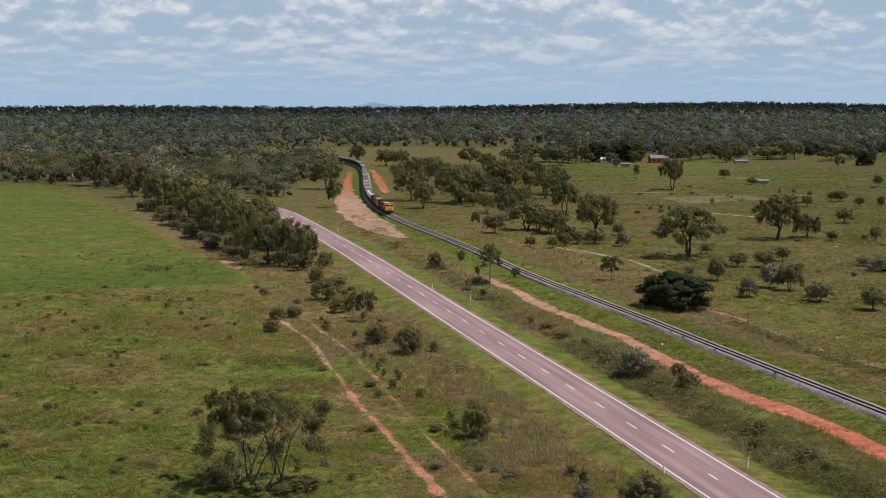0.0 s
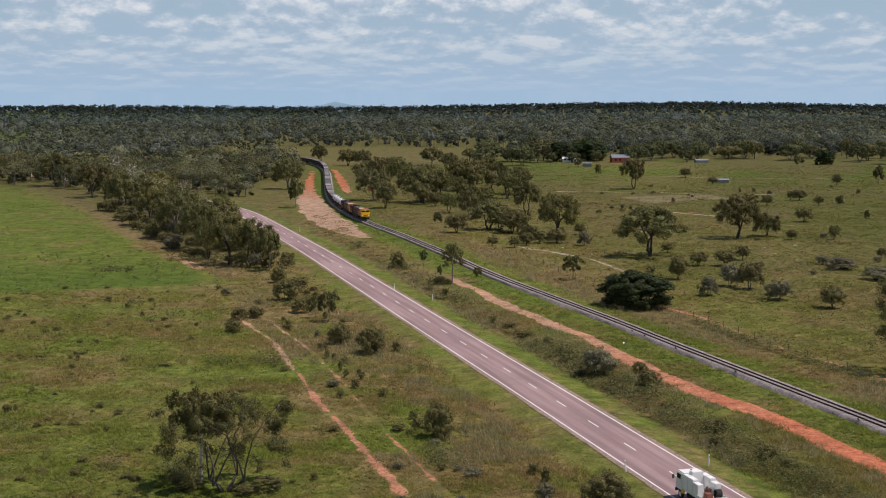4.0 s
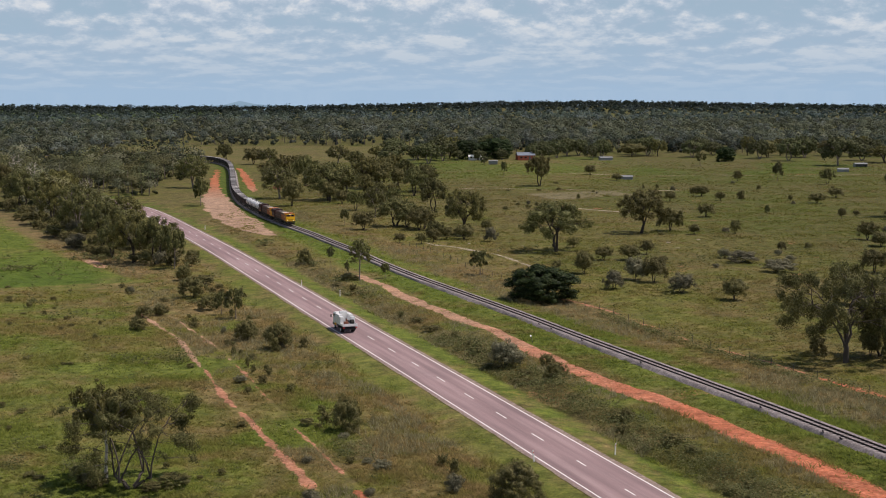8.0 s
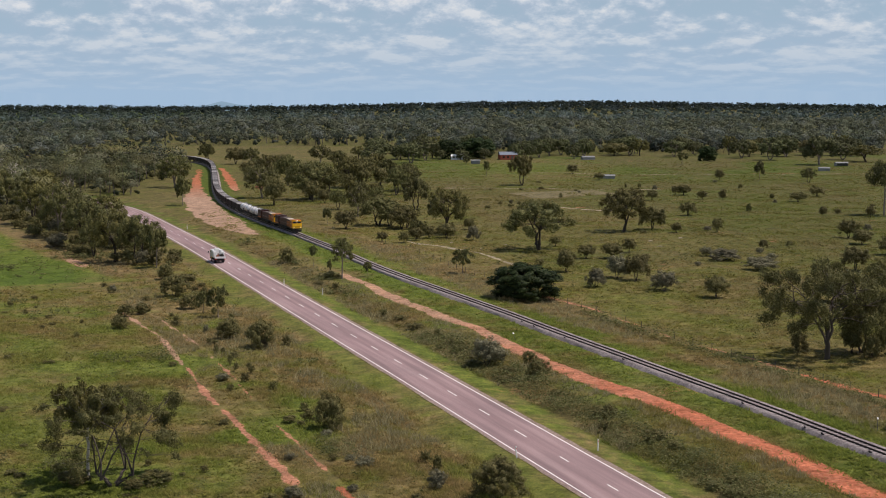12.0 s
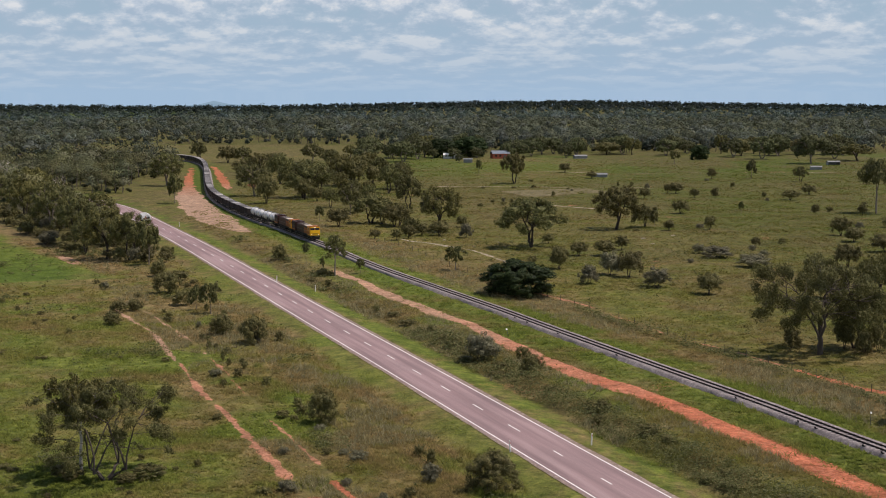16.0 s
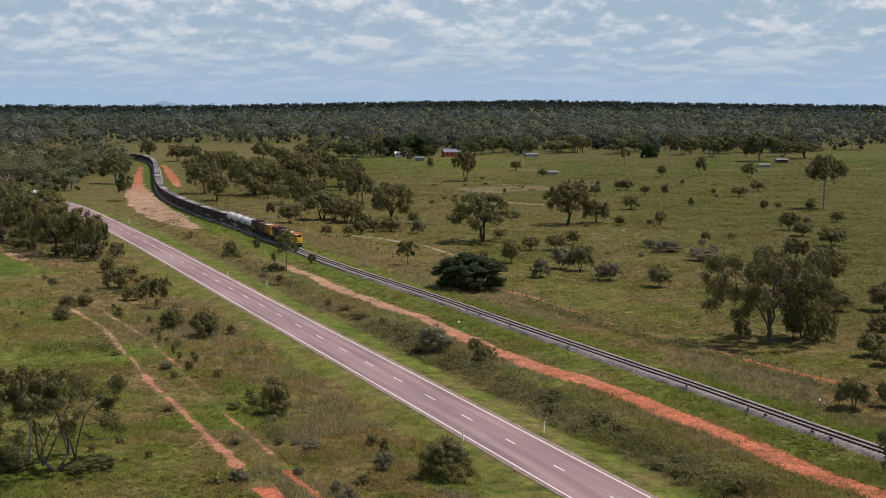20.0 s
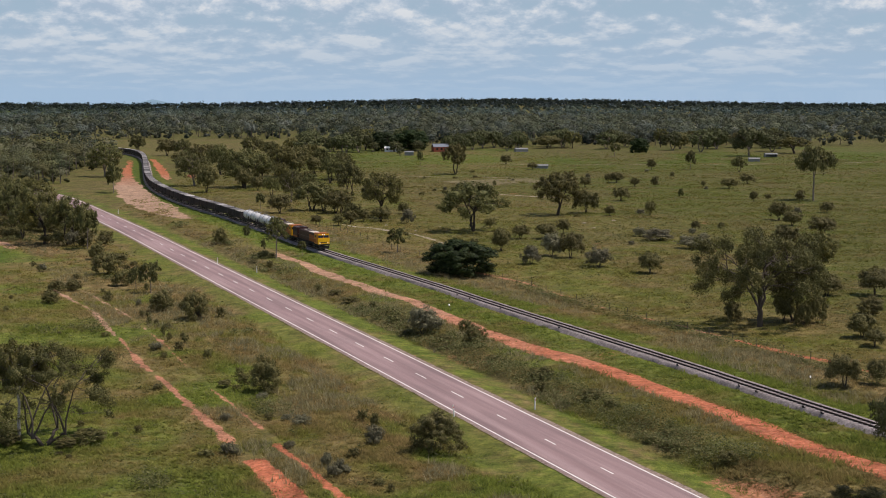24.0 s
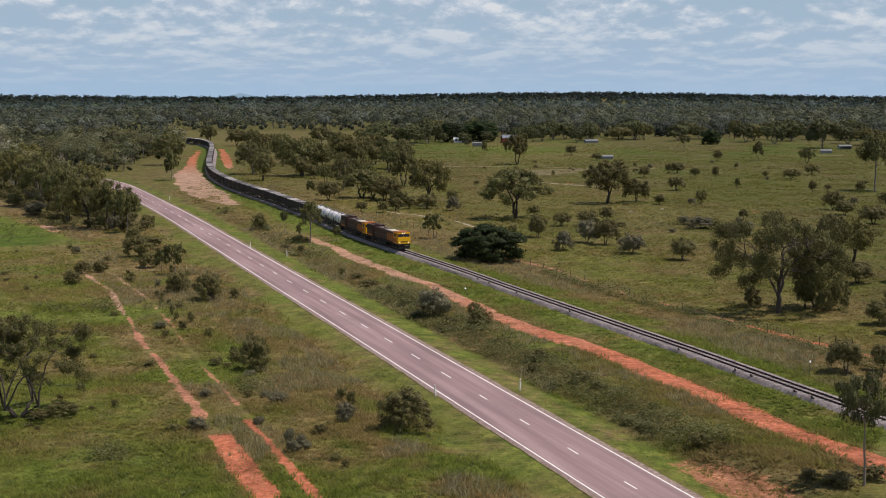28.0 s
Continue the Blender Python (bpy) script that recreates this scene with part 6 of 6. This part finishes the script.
def build_train():
    first = locomotive("yellow-nosed maroon and orange diesel locomotive leading the train")
    TRAIN.append((first, 9.0, 5.6))
    second = copy_thing(first, Matrix())
    tagged(second, "second maroon and orange diesel locomotive coupled behind the leader")
    TRAIN.append((second, 27.0, 5.6))
    back = 36.2 + WAGON / 2
    tank, cargo = tank_wagon(), box_wagon()
    for k in range(41):
        kind = tank if k < 2 else cargo
        ob = kind if k in (0, 2) else copy_thing(kind, Matrix())
        TRAIN.append((ob, back, 4.5))
        back += WAGON


build_train()
truck, truck_wheels = service_truck()


# ---- buildings and small things ----
def build_homestead():
    def shed(x, y, w, d, h, turn, wall, label, open_front=False, tin=M_ROOFTIN):
        s = tagged(new("shed"), label, "shed")
        bm = bmesh.new()
        t, rise = 0.12, 0.42 if h > 1.8 else 0.25
        add_box(bm, 0, d / 2, h / 2, w, t, h)
        for sx in (-1, 1):
            add_box(bm, sx * (w / 2 - t / 2), 0, h / 2, t, d - t, h)
        if not open_front:
            add_box(bm, 0, -d / 2, h / 2, w, t, h)
        part("wall", bm, wall, s)
        bm = bmesh.new()
        for sy in (-1, 1):
            add_box(bm, 0, sy * d / 4, h + d * rise / 4 - 0.02, w + 0.5, d / 2 + 0.5, 0.07, turn=Matrix.Rotation(-sy * rise, 4, "X"))
        for k in range(int(w / 0.6)):
            add_box(bm, -w / 2 + 0.6 * k, -d / 4, h + d * rise / 4 + 0.03, 0.08, d / 2 + 0.5, 0.05, turn=Matrix.Rotation(rise, 4, "X"))
        part("roof", bm, tin, s, "corrugated tin roof")
        if h < 1.8:
            s.matrix_basis = pose(x, y, float(height(x, y)), 0, 0, turn)
            return
        part("door", box(w * 0.2, -d / 2 - 0.03, 1.05, 1.0, 0.08, 2.1, bevel=0.02), M_GREYTRIM, s)
        for k in (-0.3, -0.05):
            part("window", box(w * k, -d / 2 - 0.03, 1.5, 1.2, 0.08, 0.9, bevel=0.02), M_GLASS, s)
        s.matrix_basis = pose(x, y, float(height(x, y)), 0, 0, turn)
    shed(34.6, 735, 9.0, 7, 2.6, 8, M_REDWALL, "red-walled farmhouse with blue-grey tin roof among trees", tin=M_ROOFBLUE)
    shed(8.6, 735, 7.0, 4, 1.9, -6, M_WHITE, "white farm outbuilding beneath dark trees", tin=M_WHITE)
    shed(16.6, 687, 4.2, 2.6, 1.7, 4, M_ROOFTIN, "small tin shed at the paddock edge")
    shed(76.5, 733, 6.5, 4, 1.4, 12, M_ROOFTIN, "low grey tin shed at the wood's edge")
    shed(68, 573, 5.4, 3.5, 1.2, 3, M_ROOFTIN, "low grey stock shelter in the open paddock")
    shed(170, 622, 4.6, 3.2, 1.3, -5, M_ROOFTIN, "low grey stock shelter beneath a tree")
    shed(189, 662, 5.6, 3.6, 1.5, 2, M_ROOFTIN, "low tin stock shelter near the far trees", True)


def build_posts():
    def guide_post(x, y):
        p = tagged(new("guide_post"), "white roadside guide post with red reflector", "guide post", "guide posts along the highway")
        part("post", box(0, 0, 0.58, 0.15, 0.10, 1.2, bevel=0.03), M_POST, p)
        part("reflector", box(0, -0.055, 0.95, 0.07, 0.015, 0.14, bevel=0.004), M_RED_LENS, p, "red reflector")
        p.matrix_basis = pose(x, y, float(height(x, y)), 0, 3, 35)
        return p
    first = guide_post(15.3, 134.3)
    for x, y, tilt in ((7.2, 131.6, -6), (-28.9, 253.8, 2), (-21.0, 244.0, 0), (-66.0, 361.0, 0)):
        copy_thing(first, pose(x, y, float(height(x, y)), 0, tilt, 35))
    s = tagged(new("marker_post"), "small white-topped marker post beside the railway", "marker post", "railway marker posts")
    part("post", rod((0, 0, -0.2), (0, 0, 1.3), 0.03, 8), M_GREYTRIM, s)
    part("plate", box(0, 0, 1.38, 0.30, 0.06, 0.22, bevel=0.01, turn=Matrix.Rotation(0.9, 4, "Z") @ Matrix.Rotation(-0.35, 4, "X")), M_POST, s, "white plate")
    s.matrix_basis = pose(44.9, 141.2, float(height(44.9, 141.2)))
    copy_thing(s, pose(10.5, 195.3, float(height(10.5, 195.3)) - 0.3, 0, -16, 0))
    # railway fence: timber posts and wires
    fence = tagged(new("fence"), "old timber-post wire fence beside the railway", "fence")
    me = None
    g = rnd(3)
    places = []
    for k in range(46):
        x, y, dx, dy = RAIL.at(95 + 5.0 * k, 15.5)
        z = float(height(x, y))
        places.append((float(x), float(y), z))
        ob = part("post", rod((0, 0, -0.3), (0, 0, 1.1), 0.05, 7, 0.045) if me is None else me, M_WOODPOST, fence, m=pose(x, y, z, g.normal(0, 3), g.normal(0, 3), 0))
        me = ob.data
    for h in (0.35, 0.7, 1.05):
        V, Q = tube([(x, y, z + h) for x, y, z in places], [0.006] * len(places), 4)
        part("wire", np_mesh("wire", V, Q, M_STEEL), None, fence)


def build_clay():
    """Bare earth of the railway cutting: a fan of pale clay and red batters."""
    def patch(name, cx, cy, rx, ry, turn, mat, label, lift=0.07, seed=1, mound=0.0):
        n, m = 56, 9
        w = np.arange(n) * 2 * math.pi / n
        edge = 0.75 + 0.5 * (0.6 * value_noise(4 * np.cos(w) + 9, 4 * np.sin(w) + 9, 1.3, seed) + 0.4 * value_noise(9 * np.cos(w) + 9, 9 * np.sin(w) + 9, 1.0, seed + 1))
        V = []
        c, s = math.cos(radians(turn)), math.sin(radians(turn))
        for k in range(m + 1):
            u, v = rx * edge * np.cos(w) * k / m, ry * edge * np.sin(w) * k / m
            x, y = cx + u * c - v * s, cy + u * s + v * c
            V.append(np.c_[x, y, height(x, y) + lift * (1 if k < m else -0.5) + mound * (1 - (k / m) ** 2) * (0.6 + 0.8 * value_noise(x, y, 3, seed))])
        V = np.vstack(V)
        Q = [(k * n + j, k * n + (j + 1) % n, (k + 1) * n + (j + 1) % n, (k + 1) * n + j) for k in range(m) for j in range(n)]
        tagged(new(name, np_mesh(name, V, np.array(Q), mat)), label, "bare earth", kind="structure")
    for rows, mat, label, rise, seed in (
        (((346, -9.5, -7.5), (353, -12.5, -7.6), (363, -13.2, -6.0), (371, -13.4, -5.0), (393, -13.0, -3.2), (422, -12.6, -2.5), (468, -11.2, -2.7), (490, -9.9, -3.8), (510, -9.3, -4.8), (560, -8.4, -5.4), (645, -7.0, -5.0)),
         M_BATTER, "clay fan and red earth batter beside the railway cutting", 0.10, 11),
        (((498, 6.6, 7.6), (510, 5.6, 8.8), (542, 4.4, 8.3), (598, 3.6, 7.0), (652, 3.4, 5.4)), M_BATTER, "red earth batter across the cutting", 0.12, 13)):
        ys, lo, hi = np.array(rows, float).T
        s0, s1 = (float(np.interp(v, RAIL.p[:, 1], RAIL.s)) for v in (ys[0], ys[-1]))
        tagged(new("bare_earth", ribbon("bare_earth", RAIL, s0, s1, lambda y: np.interp(y, ys, lo), lambda y: np.interp(y, ys, hi), rise, mat, 1.0, 1.1, seed, fade=0.26, rim_width=2.0)), label, "bare earth", kind="structure")
    patch("bare_earth", -68, 520, 1.3, 8, 14, M_RED, "small red eroded bank under the trees", 0.1, 4, 0.8)
    patch("bare_earth", -76.5, 291, 1.5, 10, 28, M_CLAY, "pale bare strip at the field's corner", 0.08, 5)


def build_far_tracks():
    for places, w, mat, label in (([(24, 442), (34, 430), (44, 418), (54, 409)], 0.6, M_TRACK_PALE, "pale vehicle track across the paddock"),
                                  ([(30, 612), (80, 600), (140, 596), (215, 606)], 0.40, M_TRACK_PALE, "pale farm track across the far paddock"),
                                  ([(-2, 512), (30, 509), (62, 500), (90, 497)], 0.45, M_TRACK_PALE, "pale worn strip in the far paddock"),
                                  ([(26, 476), (36, 480), (46, 485), (58, 490)], 12.0, M_DRYGROUND, "dry worn ground in the far paddock"),
                                  ([(-9, 330), (-2, 318), (8, 300), (13, 287), (17, 272)], 0.35, M_TRACK_PALE, "faint pale wheel track beside the railway")):
        line = Line(places, 1.0)
        tagged(new("dirt_track", ribbon("dirt_track", line, 0, line.s[-1], -w, w, 0.10, mat, 0.8, 0.7, int(w * 30), fade=0.62)), label, "dirt track", kind="structure")



def build_scrape_stones():
    """Pale stones added in place of bare scrapes in the paddock grass."""
    g = rnd(58)
    first = None
    for x, y in ((48.7, 324.7), (49.5, 315.5), (56.9, 332.3), (14.6, 319.3), (8.7, 307.5), (2.4, 326.6), (-5.2, 322.4)):
        m = pose(x, y, float(height(x, y)) + 0.08, 6 * g.normal(), 6 * g.normal(), 360 * g.random()) @ Matrix.Diagonal((0.7 + 0.6 * g.random(), 0.5 + 0.4 * g.random(), 0.6 + 0.4 * g.random(), 1))
        if first is None:
            first = tagged(new("stone"), "pale stone standing in for a bare scrape in paddock grass", "stone", "pale paddock stones")
            bm = bmesh.new()
            bmesh.ops.create_icosphere(bm, subdivisions=3, radius=0.5)
            for v in bm.verts:
                v.co *= 1 + 0.16 * math.sin(7 * v.co.x + 3 * v.co.y) * math.cos(6 * v.co.z - 5 * v.co.y)
                v.co.z *= 0.45
            part("boulder", bm, M_STONE, first)
            for k in range(3):
                bm = bmesh.new()
                bmesh.ops.create_icosphere(bm, subdivisions=2, radius=0.14 + 0.05 * k)
                for v in bm.verts:
                    v.co = Vector((v.co.x + 0.55 * math.cos(2.1 * k), v.co.y + 0.55 * math.sin(2.1 * k), v.co.z * 0.6 - 0.05))
                part("chip", bm, M_STONE, first)
            first.matrix_basis = m
        else:
            copy_thing(first, m)


def build_spent_sleepers():
    """Short lengths of old timber left on the shoulder of the ballast."""
    g = rnd(44)
    first = None
    for s in OLD_SLEEPERS:
        x, y, dx, dy = RAIL.at(s, -1.18 + 0.1 * g.random())
        m = pose(x, y, 0.67, 0, -4, math.degrees(math.atan2(dy, dx)) + 25 * g.normal())
        if first is None:
            first = tagged(new("old_sleeper"), "dark weathered timber sleeper offcut on the ballast edge", "sleeper", "old sleepers beside the track")
            part("timber", box(0, 0, 0, 0.36, 0.15, 0.12, bevel=0.03), M_BLACK, first)
            part("offcut", box(0.08, 0.04, 0.10, 0.20, 0.12, 0.08, bevel=0.02, turn=Matrix.Rotation(0.4, 4, "Z")), M_BLACK, first)
            first.matrix_basis = m
        else:
            copy_thing(first, m)


build_scrape_stones()
OLD_SLEEPERS = (116.6, 119.4, 127.0, 130.1, 142.0, 169.5, 186.7, 197.1, 201.7)
build_spent_sleepers()
build_homestead()
build_posts()
build_clay()
build_far_tracks()


def build_sleepers():
    g = rnd(12)
    me = None
    s0 = 100.0
    for k in range(300):
        x, y, dx, dy = RAIL.at(s0 + 0.685 * k)
        m = pose(x, y, 0.605, 0, 0, math.degrees(math.atan2(dy, dx)) + g.normal(0, 0.6))
        ob = part("sleeper", box(0, 0, 0, 0.22, 2.1, 0.13, bevel=0.02) if me is None else me, M_SLEEPER, railway, m=m)
        me = ob.data
    V, Q, n = [], [], 0
    s = np.r_[np.arange(20, s0, 0.685), np.arange(s0 + 300 * 0.685, 560, 0.685)]
    x, y, dx, dy = RAIL.at(s)
    for a, b, z in ((-1, -1, 0.66), (1, -1, 0.66), (1, 1, 0.66), (-1, 1, 0.66)):
        V.append(np.c_[x + dx * 0.11 * a - dy * 1.05 * b, y + dy * 0.11 * a + dx * 1.05 * b, 0 * x + z])
    V = np.stack(V, 1).reshape(-1, 3)
    low = V - (0, 0, 0.12)
    N = len(V)
    q = np.arange(N).reshape(-1, 4)
    faces = [q] + [np.c_[q[:, i], q[:, (i + 1) % 4], q[:, (i + 1) % 4] + N, q[:, i] + N] for i in range(4)]
    tagged(part("sleepers", np_mesh("sleepers", np.vstack([V, low]), np.vstack(faces), M_SLEEPER), None, railway), kind="stuff")


build_sleepers()


# ---- what moves ----
def motions():
    def front(t):
        return 410.0 - 5.2 * t - 0.0323 * t * t - 1.6 * math.exp(-(((t - 22.5) / 4.5) ** 2))
    times = [1.0 * k for k in range(29)]
    for ob, back, half in TRAIN:
        rows = []
        for t in times:
            s = front(t) + back
            ax, ay, _, _ = RAIL.at(s - half)
            bx, by, _, _ = RAIL.at(s + half)
            rows.append((t, pose((ax + bx) / 2, (ay + by) / 2, 0.80, 0, 0, math.degrees(math.atan2(ay - by, ax - bx)))))
        walk(ob, rows)
    def rear(t):
        return 138.9 + 22.6 * (t - 5.5) - 0.06 * (t - 5.5) ** 2
    rows = []
    for t in times:
        x, y, dx, dy = ROAD.at(rear(t) + 3.0, -1.85)
        x, y = x - 3.0 * dx, y - 3.0 * dy
        rows.append((t, pose(x, y, 0.01, 0, 0, math.degrees(math.atan2(dy, dx)))))
    walk(truck, rows)
    for hub in truck_wheels:
        p = hub.matrix_basis.translation.copy()
        rows = [(t, pose(p.x, p.y, p.z, 0, 60.0 * k, 0)) for k, t in enumerate(0.5 * n for n in range(57))]
        walk(hub, rows)


motions()
